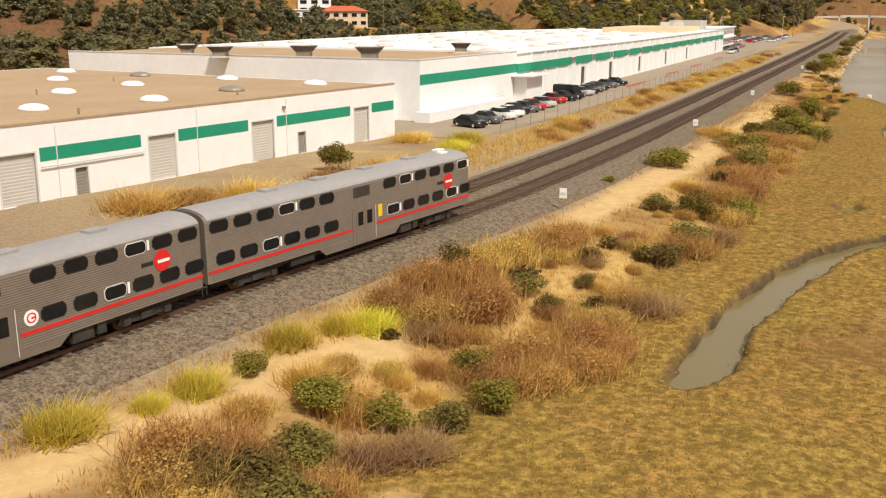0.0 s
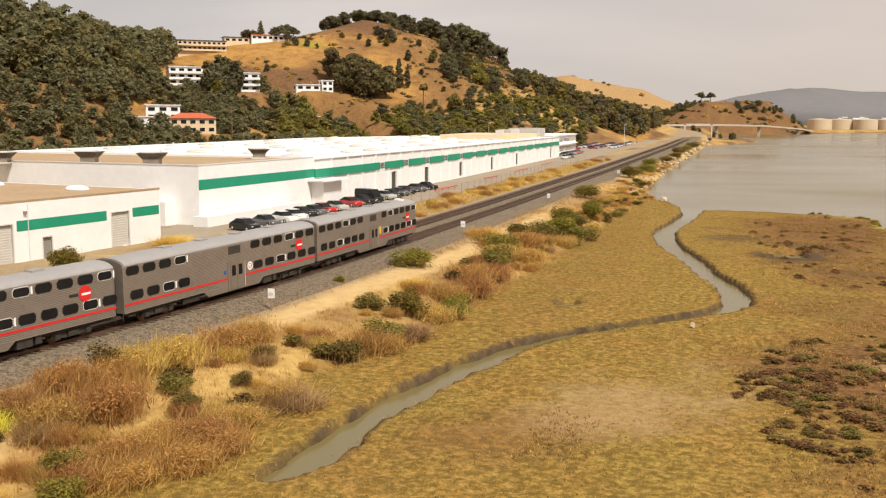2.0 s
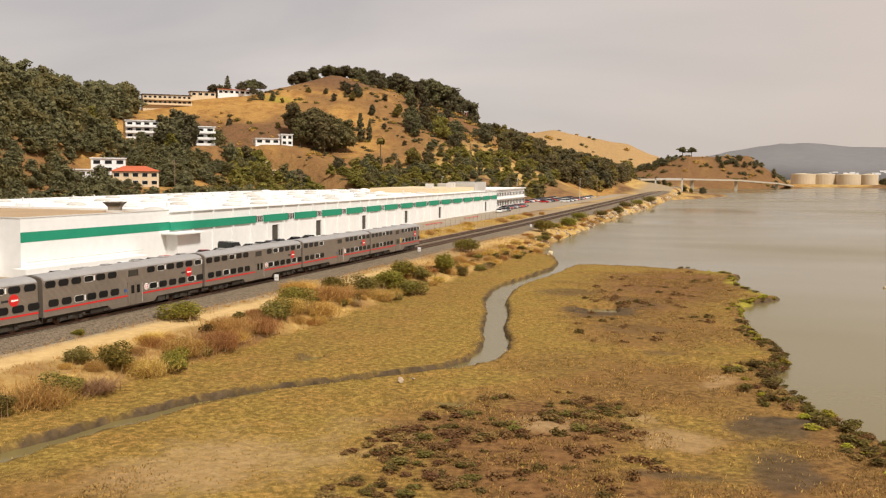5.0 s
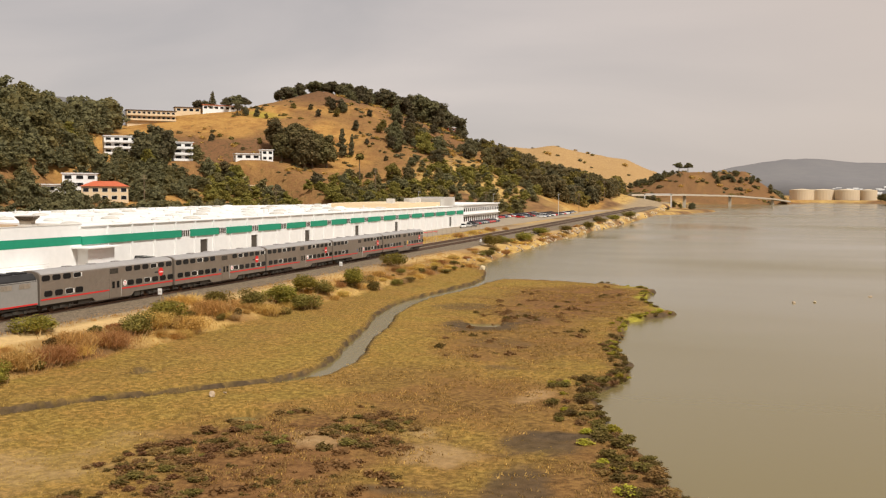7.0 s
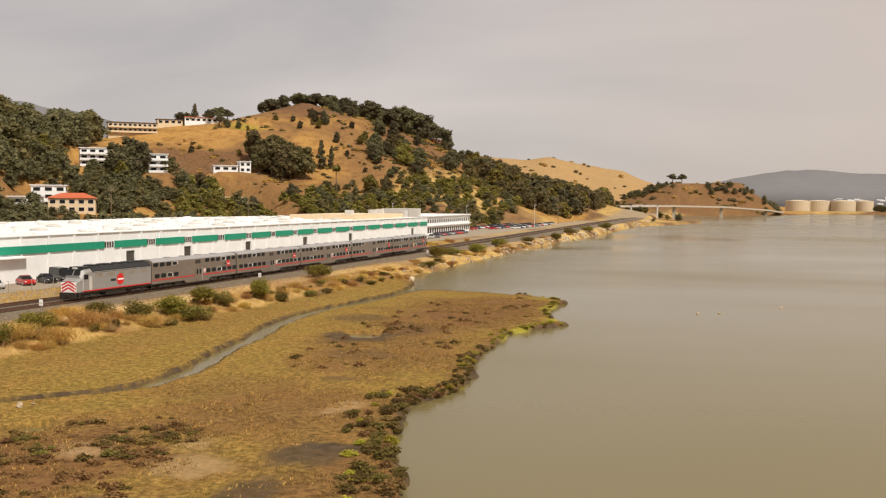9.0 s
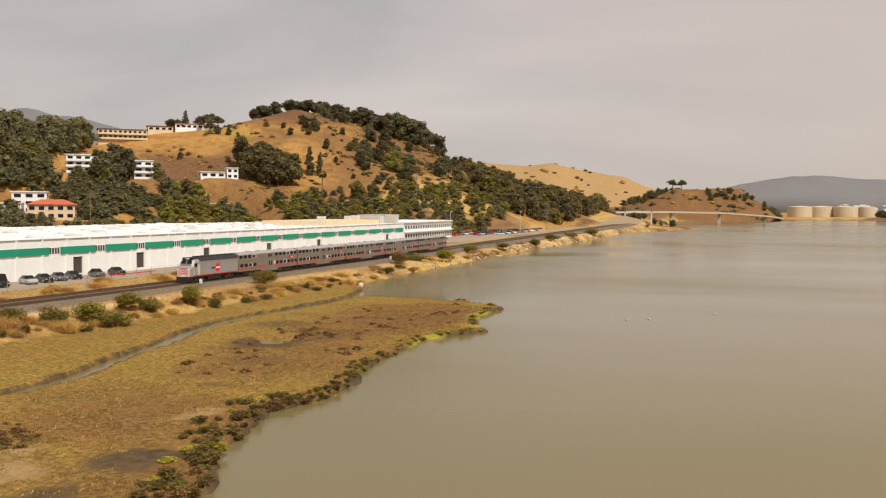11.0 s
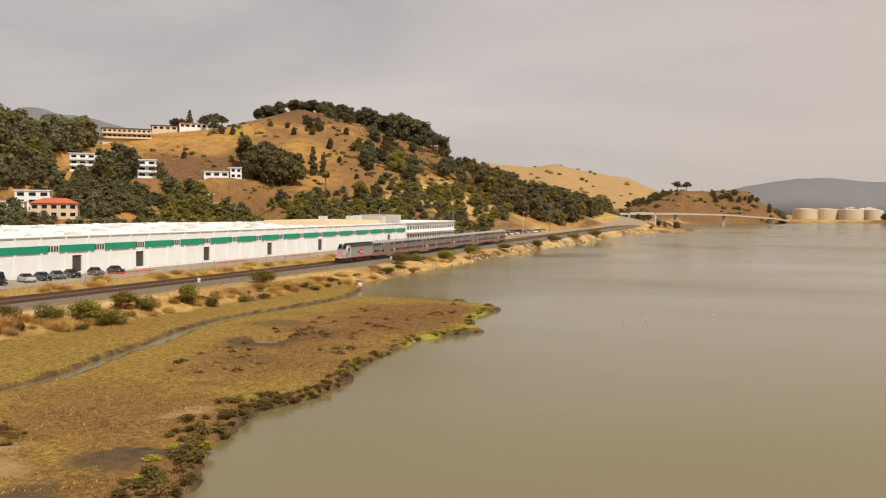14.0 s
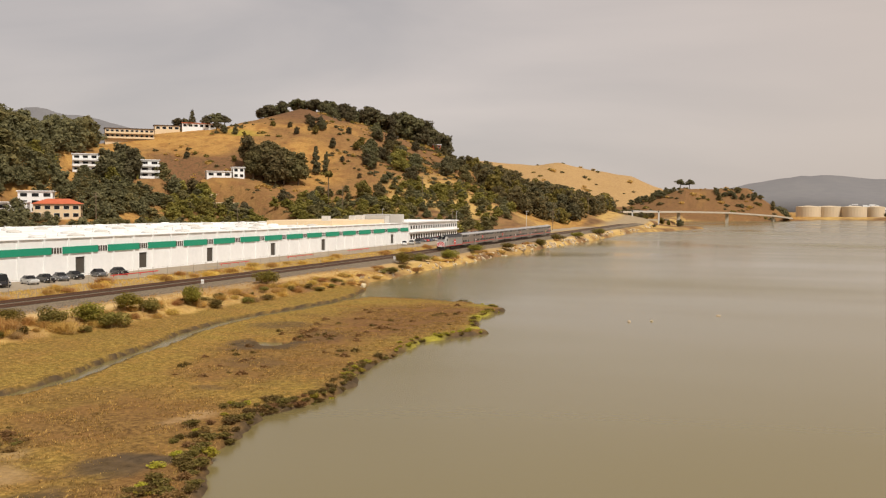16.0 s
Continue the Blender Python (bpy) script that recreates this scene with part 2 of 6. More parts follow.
# ---- plain mesh helpers ----
class Build:
    """Collects boxes, prisms and leaves for one mesh."""

    def __init__(self):
        self.v, self.f = [], []

    def add(self, v, f):
        n = len(self.v)
        self.v += [tuple(p) for p in v]
        self.f += [tuple(i + n for i in q) for q in f]
        return self

    def box(self, x0, x1, y0, y1, z0, z1):
        return self.add([(x0, y0, z0), (x1, y0, z0), (x1, y1, z0), (x0, y1, z0), (x0, y0, z1), (x1, y0, z1), (x1, y1, z1), (x0, y1, z1)],
                        [(3, 2, 1, 0), (4, 5, 6, 7), (0, 1, 5, 4), (1, 2, 6, 5), (2, 3, 7, 6), (3, 0, 4, 7)])

    def prism(self, poly, z0, z1, top=1.0):
        """An upright prism over a counter-clockwise polygon; top: how much the upper outline shrinks."""
        n = len(poly)
        cx, cy = sum(p[0] for p in poly) / n, sum(p[1] for p in poly) / n
        v = [(x, y, z0) for x, y in poly] + [(cx + (x - cx) * top, cy + (y - cy) * top, z1) for x, y in poly]
        return self.add(v, [tuple(range(n))[::-1], tuple(range(n, 2 * n))] + [(i, (i + 1) % n, n + (i + 1) % n, n + i) for i in range(n)])

    def loft(self, rings, closed=True):
        """Skin over rings of equal length, with end caps."""
        n = len(rings[0])
        v, f = [p for r in rings for p in r], []
        for k in range(len(rings) - 1):
            for i in range(n if closed else n - 1):
                j = (i + 1) % n
                f.append((k * n + i, k * n + j, (k + 1) * n + j, (k + 1) * n + i))
        if closed:
            f += [tuple(range(n))[::-1], tuple(range((len(rings) - 1) * n, len(rings) * n))]
        return self.add(v, f)

    def tube(self, a, b, r0, r1, n=6):
        a, b = Vector(a), Vector(b)
        d = (b - a).normalized()
        u = d.orthogonal().normalized()
        w = d.cross(u)
        ring = lambda c, r: [c + (u * math.cos(2 * math.pi * i / n) + w * math.sin(2 * math.pi * i / n)) * r for i in range(n)]
        return self.loft([ring(a, r0), ring(b, r1)])

    def mesh(self, name, mat, smooth=False):
        me = bpy.data.meshes.new(name)
        me.from_pydata(self.v, [], self.f)
        me.materials.append(mat)
        if smooth:
            me.shade_smooth()
        return me


def part(name, b, mat, parent=None, label="", smooth=False):
    """One mesh object under a thing or a part."""
    ob = new(name, b.mesh(name, mat, smooth) if isinstance(b, Build) else b)
    if parent is not None:
        ob.parent = parent
    if label:
        tagged(ob, label)
    return ob


def thing(name, label, category, group="", m=None, kind=""):
    ob = tagged(new(name), label, category, group, kind)
    if m is not None:
        ob.matrix_basis = m
    return ob


def leaf_cloud(rng, lobes, count, size, loose=0.6, shell=0.55, single=False):
    """Small leaf clumps through ellipsoid lobes (x, y, z, rx, ry, rz), denser towards the surface; they face
    outwards and up, more at random the looser they hang. single: one triangle a clump."""
    lobes = np.array(lobes, float)
    w = lobes[:, 3] * lobes[:, 4] + lobes[:, 5] ** 2
    pick = rng.choice(len(lobes), count, p=w / w.sum())
    d = rng.normal(size=(count, 3))
    d /= np.linalg.norm(d, axis=1)[:, None]
    r = shell + (1.10 - shell) * rng.random(count) ** 0.7
    c = lobes[pick, :3] + d * lobes[pick, 3:] * r[:, None]
    n = d + np.array([0, 0, 0.45]) + loose * rng.normal(size=(count, 3))
    n /= np.linalg.norm(n, axis=1)[:, None]
    a = np.cross(n, rng.normal(size=(count, 3)))
    a /= np.linalg.norm(a, axis=1)[:, None]
    b = np.cross(n, a)
    s = size * (0.5 + rng.random(count))[:, None]
    if single:
        v = np.stack([c - a * s * 0.6 - b * s * 0.35, c + a * s * 0.7 - b * s * 0.3, c + b * s * 0.75], 1).reshape(-1, 3)
        return v, np.arange(count * 3).reshape(-1, 3)
    v = np.stack([c - a * s * 0.6, c + b * s * 0.5 + n * s * 0.15, c + a * s * 0.7, c - b * s * 0.5 + n * s * 0.15], 1).reshape(-1, 3)
    i = np.arange(count)[:, None] * 4
    return v, np.concatenate([i + np.array([[0, 1, 2]]), i + np.array([[0, 2, 3]])])


def blades(rng, roots, height, spread, width):
    """Thin upright blades from roots, leaning apart."""
    n = len(roots)
    ang = rng.random(n) * 2 * np.pi
    h = height * (0.5 + 0.7 * rng.random(n))
    lean = spread * rng.random(n) * h
    tip = roots + np.stack([np.cos(ang) * lean, np.sin(ang) * lean, h], 1)
    side = np.stack([-np.sin(ang + 0.7), np.cos(ang + 0.7), np.zeros(n)], 1) * (width * (0.6 + 0.8 * rng.random(n)))[:, None]
    v = np.stack([roots - side, roots + side, tip], 1).reshape(-1, 3)
    return v, np.arange(n * 3).reshape(-1, 3)


def np_mesh(name, pieces, mats):
    """One mesh out of (vertices, faces, material number) pieces."""
    me = bpy.data.meshes.new(name)
    vs, fs, mi, off = [], [], [], 0
    for v, f, k in pieces:
        vs.append(np.asarray(v, float)), fs.append(np.asarray(f) + off), mi.append(np.full(len(f), k))
        off += len(v)
    va, fa = np.concatenate(vs).astype(np.float32), np.concatenate(fs).astype(np.int32)
    me.vertices.add(len(va))
    me.vertices.foreach_set("co", va.ravel())
    me.loops.add(fa.size)
    me.loops.foreach_set("vertex_index", fa.ravel())
    me.polygons.add(len(fa))
    me.polygons.foreach_set("loop_start", np.arange(0, fa.size, 3, dtype=np.int32))
    me.polygons.foreach_set("loop_total", np.full(len(fa), 3, dtype=np.int32))
    me.update(calc_edges=True)
    for m in mats:
        me.materials.append(m)
    me.polygons.foreach_set("material_index", np.concatenate(mi).astype(np.int32))
    return me


def vnoise(x, y, size, seed=0):
    """Smooth value noise, 0 to 1."""
    x, y = np.asarray(x, float) / size + seed * 17.3, np.asarray(y, float) / size + seed * 9.1
    ix, iy = np.floor(x).astype(np.int64), np.floor(y).astype(np.int64)
    fx, fy = x - ix, y - iy
    fx, fy = fx * fx * (3 - 2 * fx), fy * fy * (3 - 2 * fy)

    def h(a, b):
        n = (a * 374761393 + b * 668265263 + seed * 1442695) & 0x7FFFFFFF
        n = ((n ^ (n >> 13)) * 1274126177) & 0x7FFFFFFF
        return ((n ^ (n >> 16)) & 0xFFFF) / 65535.0

    return (h(ix, iy) * (1 - fx) + h(ix + 1, iy) * fx) * (1 - fy) + (h(ix, iy + 1) * (1 - fx) + h(ix + 1, iy + 1) * fx) * fy


def smooth(a, b, v):
    u = np.clip((v - a) / (b - a), 0, 1)
    return u * u * (3 - 2 * u)


# ---- plan: the line of the railway, the shores, the hills ----
TRACK_Y = np.array([-160, 0, 25, 40, 50, 63, 80, 100, 150, 200, 270, 360, 500, 700, 1000, 1600.0])
TRACK_X = np.array([-51, -34.2, -31.6, -29.8, -27.9, -25.0, -23.0, -21.6, -20.4, -19.6, -17.6, -15, -11.7, -10, -12, -40])
TRACK_Z = np.array([2.1, 2.1, 2.1, 2.1, 2.2, 2.4, 2.6, 2.7, 2.5, 2.4, 2.5, 3.0, 3.7, 4.2, 4.6, 5.0])
FINE_Y = np.arange(-160, 1601, 2.0)


def soften(v, half):
    pad = np.concatenate([v[0] + (v[0] - v[1:half + 1][::-1]), v, v[-1] + (v[-1] - v[-half - 1:-1][::-1])])
    return np.convolve(pad, np.ones(2 * half + 1) / (2 * half + 1), "valid")


FINE_X = soften(np.interp(FINE_Y, TRACK_Y, TRACK_X), 5)
FINE_Z = soften(np.interp(FINE_Y, TRACK_Y, TRACK_Z), 8)


def track_x(y):
    return np.interp(y, FINE_Y, FINE_X)


def track_z(y):
    return np.interp(y, FINE_Y, FINE_Z)


BANK = ([-80, 0, 190, 200, 234, 280, 360, 800, 1600], [14.5, 14.5, 16, 18, 14, 12, 10, 10, 14])
MARSH = [(-60, -80), (62, -80), (60, 20), (54, 48), (49, 62), (46.1, 69.4), (42.7, 77.2), (40.7, 83), (38.5, 91.2), (40, 96.4), (40.9, 100.7), (39.2, 107.6), (37.5, 115),
         (37.4, 123.9), (36.5, 134.3), (39.1, 139.7), (42, 145.4), (38.4, 151.9), (36.4, 162.2), (37, 172.6), (32.6, 176.6), (28, 180), (18.4, 182.6), (11, 183), (7, 186), (4, 195), (1.0, 201), (-3, 206), (-8, 216), (-60, 216)]
SPIT = [(-20, 640), (4, 652), (16, 690), (25, 735), (36, 772), (30, 800), (16, 812), (-6, 815), (-20, 815)]
CREEK = [(-6.1, 41.3, 0.5), (-5.5, 44, 1.15), (-5.2, 50, 0.9), (-4.3, 56, 1.05), (-2.7, 63, 1.1), (-1.0, 68.9, 0.95), (2.0, 74.3, 0.75), (5.8, 79.1, 0.62), (9.8, 83, 0.62), (13.2, 87.4, 0.9),
         (14.7, 91.5, 1.1), (14.5, 96, 1.3), (13.8, 101, 1.15), (11.8, 107.6, 1.1), (9.3, 120.4, 1.2), (6.4, 131, 1.3), (5.0, 143, 1.5), (5.0, 149, 1.4), (6.2, 159, 1.3), (7.7, 176, 1.4), (7.5, 186, 2.2), (7, 196, 4)]
RIDGE = [(-430, 250, 62, 150), (-325, 320, 66, 150), (-312, 400, 55, 150), (-306, 470, 50, 150), (-300, 505, 52, 155), (-283, 538, 60, 175), (-258, 562, 65, 185), (-243, 590, 72, 195), (-224, 620, 82, 200),
         (-208, 637, 77, 180), (-196, 660, 73, 165), (-172, 694, 63, 150), (-146, 727, 45, 130), (-112, 754, 31, 110), (-75, 801, 18, 80), (-50, 855, 7, 60)]
RIDGE_FAR = [(-420, 1480, 92, 190), (-262, 1500, 80, 170), (-226, 1505, 84, 170), (-177, 1520, 73, 160), (-118, 1535, 63, 150), (-71, 1550, 43, 120), (-20, 1560, 14, 90)]
RIDGE_CUT = [(-85, 1235, 16, 80), (-42, 1240, 30, 90), (-15, 1246, 40, 90), (58, 1270, 41, 70), (76, 1274, 28, 55), (90, 1280, 14, 45), (106, 1285, 2, 35)]


def along(line, x, y):
    """Distance to a polyline and its remaining columns at the nearest place."""
    best, vals = np.full(np.shape(x), 1e9), [np.zeros(np.shape(x)) for _ in line[0][2:]]
    for p, q in zip(line[:-1], line[1:]):
        dx, dy = q[0] - p[0], q[1] - p[1]
        u = np.clip(((x - p[0]) * dx + (y - p[1]) * dy) / (dx * dx + dy * dy), 0, 1)
        d = np.hypot(x - p[0] - u * dx, y - p[1] - u * dy)
        near = d < best
        best = np.where(near, d, best)
        for k in range(len(vals)):
            vals[k] = np.where(near, p[2 + k] + u * (q[2 + k] - p[2 + k]), vals[k])
    return (best, *vals)


def inside(poly, x, y):
    """Signed distance to a polygon, positive inside."""
    d, _ = along([(*p, 0) for p in poly + poly[:1]], x, y)
    c = np.zeros(np.shape(x), bool)
    for (x0, y0), (x1, y1) in zip(poly, poly[1:] + poly[:1]):
        cross = (y0 > y) != (y1 > y)
        c ^= cross & (x < (x1 - x0) * (y - y0) / ((y1 - y0) if y1 != y0 else 1e-9) + x0)
    return np.where(c, d, -d)


PUDDLES = [(16.5, 75.0, 1.6, 1.35), (21, 126, 2.2, 2.6), (0.0, 87, 1.0, 2.0), (24, 121.5, 1.5, 0.8), (18.5, 128, 1.4, 0.7)]


def puddle(x, y):
    r = np.full(np.shape(x), 9.0)
    for px, py, a, b in PUDDLES:
        r = np.minimum(r, np.hypot((x - px) / a, (y - py) / b) + 0.7 * (vnoise(x, y, 0.9, 5) - 0.5))
    return r


WATER_Z = -0.4
# level ground round the houses: x, y, height, radius
PADS = [(-240, 422, 28.5, 12), (-207, 424, 28.2, 8), (-183, 332, 10.0, 10), (-199, 325, 10.4, 8), (-203, 343, 12.6, 8), (-199, 479, 30.2, 9)]


def ground_z(x, y):
    x, y = np.asarray(x, float), np.asarray(y, float)
    o, tz = x - track_x(y), track_z(y)
    edge = np.interp(y, *BANK) + 2.4 * (vnoise(x, y, 9, 1) - 0.5) + 1.0 * (vnoise(x, y, 2.5, 2) - 0.5)
    n = vnoise(x, y, 5, 3) - 0.5 + 0.5 * (vnoise(x, y, 1.3, 4) - 0.5)
    top = tz - 0.72
    wet = -1.3
    sd = inside(MARSH, x, y) + 0.1 + 1.1 * (vnoise(x, y, 4, 6) - 0.5) + 0.9 * (vnoise(x, y, 1.2, 7) - 0.5)
    cd, cw = along(CREEK, x, y)
    cd = cd - cw * 0.95 - 0.45 * (vnoise(x, y, 1.6, 8) - 0.5)
    marsh = wet + (1.40 + 0.16 * n + 0.12 * (vnoise(x, y, 0.9, 14) - 0.5)) * smooth(-0.7, 0.5, sd)
    marsh = np.where(sd > -3, marsh - (marsh - wet) * (1 - smooth(-0.15, 0.30, cd)), marsh)
    marsh = marsh - 0.9 * (1 - smooth(0.8, 1.2, puddle(x, y)))
    marsh = np.maximum(marsh, wet + 2.3 * smooth(-2, 4, inside(SPIT, x, y)))
    u = o / edge
    bank = np.interp(u, [0, 0.25, 0.6, 0.8, 0.9, 1.0, 1.12], [1, 1, 0.82, 0.62, 0.40, 0.10, 0.0])
    low = np.where(y < 200, 0.05, -0.9)
    land = low + (top - low) * bank + 0.25 * n * smooth(0.3, 0.5, u)
    z = np.where(u > 1.12, marsh, np.maximum(land, np.where(y < 215, marsh, wet)))
    left = top + (2.5 - top) * smooth(-8, -16, o) + 0.12 * n * smooth(-7, -9, o)
    z = np.where(o < 0, left, z)
    for line in (RIDGE, RIDGE_FAR, RIDGE_CUT):
        d, h, w = along(line, x, y)
        d = np.sqrt(d * d + 324) - 16
        k = np.clip(1 - d / w, 0, 1)
        k = k ** 1.15 * (1.0 + 0.10 * (vnoise(x, y, 45, 9) - 0.5) * (1 - k) * 4)
        z = np.where(d < w, np.maximum(z, z + (h - np.maximum(z, 0)) * np.clip(k, 0, 1) + 1.6 * (vnoise(x, y, 14, 10) - 0.5) * smooth(0, 0.2, k)), z)
    for px, py, pz, r in PADS:
        k = 1 - smooth(r, 2.3 * r, np.hypot(x - px, y - py))
        z = z * (1 - k) + pz * k
    # far shore beyond the bay
    far = smooth(1385, 1410, y + 20 * (vnoise(x, y, 60, 11) - 0.5))
    z = np.where((y > 1300) & (o > 0), np.maximum(z, wet + far * 4.0), z)
    return z


# ---- ground sheet ----
def axis(*runs):
    out = []
    for a, b, s in runs:
        out += list(np.arange(a, b, s))
    return np.array(out + [runs[-1][1]])


GX = axis((-5000, -1000, 800), (-1000, -440, 80), (-440, -120, 8), (-120, -36, 3), (-36, -12, 0.55), (-12, 50, 0.42), (50, 68, 0.9), (68, 120, 8), (120, 480, 40), (480, 4000, 500))
GY = axis((-300, -80, 40), (-80, 14, 5), (14, 110, 0.45), (110, 212, 0.6), (212, 300, 2), (300, 860, 5), (860, 1620, 14), (1620, 5000, 400))
gx, gy = np.meshgrid(GX, GY)
gz = ground_z(gx, gy)
nx, ny = len(GX), len(GY)
g_me = bpy.data.meshes.new("ground")
idx = np.arange(nx * ny).reshape(ny, nx)
quads = np.stack([idx[:-1, :-1], idx[:-1, 1:], idx[1:, 1:], idx[1:, :-1]], -1).reshape(-1, 4)
g_me.vertices.add(nx * ny)
g_me.vertices.foreach_set("co", np.stack([gx, gy, gz], -1).astype(np.float32).ravel())
g_me.loops.add(quads.size)
g_me.loops.foreach_set("vertex_index", quads.astype(np.int32).ravel())
g_me.polygons.add(len(quads))
g_me.polygons.foreach_set("loop_start", np.arange(0, quads.size, 4, dtype=np.int32))
g_me.polygons.foreach_set("loop_total", np.full(len(quads), 4, dtype=np.int32))
g_me.update(calc_edges=True)
g_me.shade_smooth()


def zones(x, y):
    """Kinds of ground: marsh, brown marsh, bare mud with painted creek-bank shade; path, dry gold grass, gravelly
    verge, hill brown.
    """
    o = x - track_x(y)
    edge = np.interp(y, *BANK)
    n1, n2, n3 = vnoise(x, y, 7, 21), vnoise(x, y, 2.2, 22), vnoise(x, y, 0.8, 23)
    mix = 0.5 * n1 + 0.3 * n2 + 0.2 * n3
    marsh = smooth(-0.8, 0.8, o - edge + 3 * (mix - 0.5)) * (y < 225)
    path_o = np.interp(y, [-80, 20, 29, 33, 38, 42, 50, 56, 63, 77, 90, 109, 150, 200], [7.2, 7.4, 8.0, 9.0, 10.2, 10.0, 9.2, 8.2, 7.2, 6.5, 7.3, 7.6, 7.6, 7.0])
    path = 1 - smooth(0.7, 2.2, np.abs(o - path_o) + 1.6 * (mix - 0.5))
    path = path * (1 - 0.6 * smooth(120, 170, y)) * (y < 620)
    path = np.maximum(path, (1 - smooth(0.6, 1.4, np.hypot(x + 13.2, (y - 24) / 3.5) + 0.6 * (mix - 0.5))))
    verge = (1 - smooth(4.2, 7.0, o + 2.0 * (mix - 0.5))) * smooth(-20, -9, o)
    verge = np.maximum(verge, 0.85 * smooth(-8, -12, o) * (x > -66) * (y < 130) * smooth(0.15, 0.45, mix)) * (y < 900)
    verge = np.maximum(verge, 0.45 * smooth(120, 190, y) * (1 - smooth(3, 7, o)) * (o > 0) * (y < 900))
    brown = np.zeros_like(x)
    for cx, cy, a, b, k in ((23, 66, 8, 14, 1), (31, 52, 13, 14, 1.0), (30, 84, 9, 12, 0.75), (28, 118, 11, 22, 0.7), (36, 82, 5, 12, 0.6), (27, 150, 13, 26, 1.0), (24, 92, 8, 8, 0.5), (-2, 120, 5, 60, 0.2), (3, 50, 5, 5, 0.45), (45, 66, 8, 14, 0.85)):
        brown = np.maximum(brown, k * (1 - smooth(0.45, 1.3, np.hypot((x - cx) / a, (y - cy) / b) + 1.1 * (mix - 0.5))))
    sd = inside(MARSH, x, y)
    brown = np.maximum(brown, 0.7 * (1 - smooth(0.8, 3.0, sd + 2 * (mix - 0.5)))) * marsh
    mud = np.zeros_like(x)
    for cx, cy, a, b, k in ((37.6, 73.5, 3.0, 3.0, 0.85), (38.2, 65.5, 2.0, 4.2, 0.8), (38.5, 76, 3.2, 1.2, 1), (21, 124, 4.5, 5, 0.9), (15, 141, 5, 5, 0.55), (24, 134, 4, 5, 0.4), (16.5, 75, 1.7, 1.5, 0.8), (0, 87, 1.4, 2.2, 0.7), (26, 112, 4, 3, 0.4), (29, 98, 3, 1.5, 0.5), (33, 62, 4, 1.2, 0.7)):
        mud = np.maximum(mud, k * (1 - smooth(0.5, 1.1, np.hypot((x - cx) / a, (y - cy) / b) + 1.5 * (mix - 0.5))))
    # creek rim: mud, whose dark colour also paints the shade of the cut bank
    cd, cw = along(CREEK, x, y)
    mud = np.maximum(mud, 1 - smooth(0.2, 0.62, cd - cw * 0.95))
    mud = np.maximum(mud, (1 - smooth(-0.2, 0.7, sd + 0.8 * (mix - 0.5))) * (y < 190) * marsh)
    pale = np.zeros_like(x)
    for cx, cy, a, b in ((34.8, 87.5, 1.2, 2.6), (32.4, 69, 2.0, 2.4), (10.5, 60, 6.5, 6), (8, 54, 5, 4), (16, 64, 3, 2.5), (24, 70, 2.5, 2), (30, 74, 1.6, 2)):
        pale = np.maximum(pale, 0.65 * (1 - smooth(0.2, 1.3, np.hypot((x - cx) / a, (y - cy) / b) + 2.0 * (mix - 0.5))))
    # far ridge: haze painted in as a paler ground colour
    pale = np.maximum(pale, 0.75 * (y > 1345) * (x < 20))
    # the hills: golden grass, red-brown brush, bright green spots (also at the tip of the marsh)
    hill = np.clip(smooth(-100, -135, x) + smooth(540, 620, y) * (x < -38), 0, 1) * (y > 130)
    hill = np.maximum(hill, (y > 1150) * (x < 125))
    patch = 0.5 * vnoise(x, y, 48, 24) + 0.3 * vnoise(x, y, 17, 25) + 0.2 * vnoise(x, y, 6, 26)
    rust = 0.65 * smooth(0.42, 0.58, patch)
    for cx, cy, a, b, k in ((-222, 618, 36, 34, 1), (-222, 500, 34, 26, 0.95), (-150, 640, 34, 60, 0.85), (-120, 560, 24, 50, 0.75), (-160, 440, 40, 36, 0.7), (-210, 200, 100, 90, 1.0)):
        rust = np.maximum(rust, k * (1 - smooth(0.6, 1.2, np.hypot((x - cx) / a, (y - cy) / b) + 1.2 * (patch - 0.5))))
    for cx, cy, a, b in ((-180, 545, 26, 30), (-160, 525, 16, 22), (-245, 520, 26, 14)):
        rust = rust * (1 - 0.85 * (1 - smooth(0.5, 1.2, np.hypot((x - cx) / a, (y - cy) / b) + 1.2 * (patch - 0.5))))
    rust = np.where((y > 1150) & (y < 1340), 0.55 + 0.45 * rust, np.where(y > 1340, 0.15 * rust, rust))
    fresh = 0.75 * (1 - smooth(0.5, 1.2, np.hypot((x + 232) / 12, (y - 556) / 7) + 0.8 * (mix - 0.5)))
    for cx, cy, a, b in ((35, 175, 5, 2), (40.5, 148, 3, 3), (36.5, 162, 1.5, 6), (9, 187, 4, 3), (37.6, 134, 1.2, 8)):
        fresh = np.maximum(fresh, 0.95 * (1 - smooth(0.4, 1.2, np.hypot((x - cx) / a, (y - cy) / b) + 1.2 * (mix - 0.5))))
    return marsh, brown, mud, path, verge, pale, hill, rust, fresh


z_marsh, z_brown, z_mud, z_path, z_verge, z_pale, z_hill, z_rust, z_fresh = zones(gx.ravel(), gy.ravel())
for name, (r, g, b) in (("zone_a", (z_marsh, z_brown, z_mud)), ("zone_b", (z_path, z_verge, z_pale)), ("zone_c", (z_hill, z_rust, z_fresh))):
    at = g_me.attributes.new(name, "FLOAT_COLOR", "POINT")
    at.data.foreach_set("color", np.stack([r, g, b, np.ones_like(r)], -1).astype(np.float32).ravel())


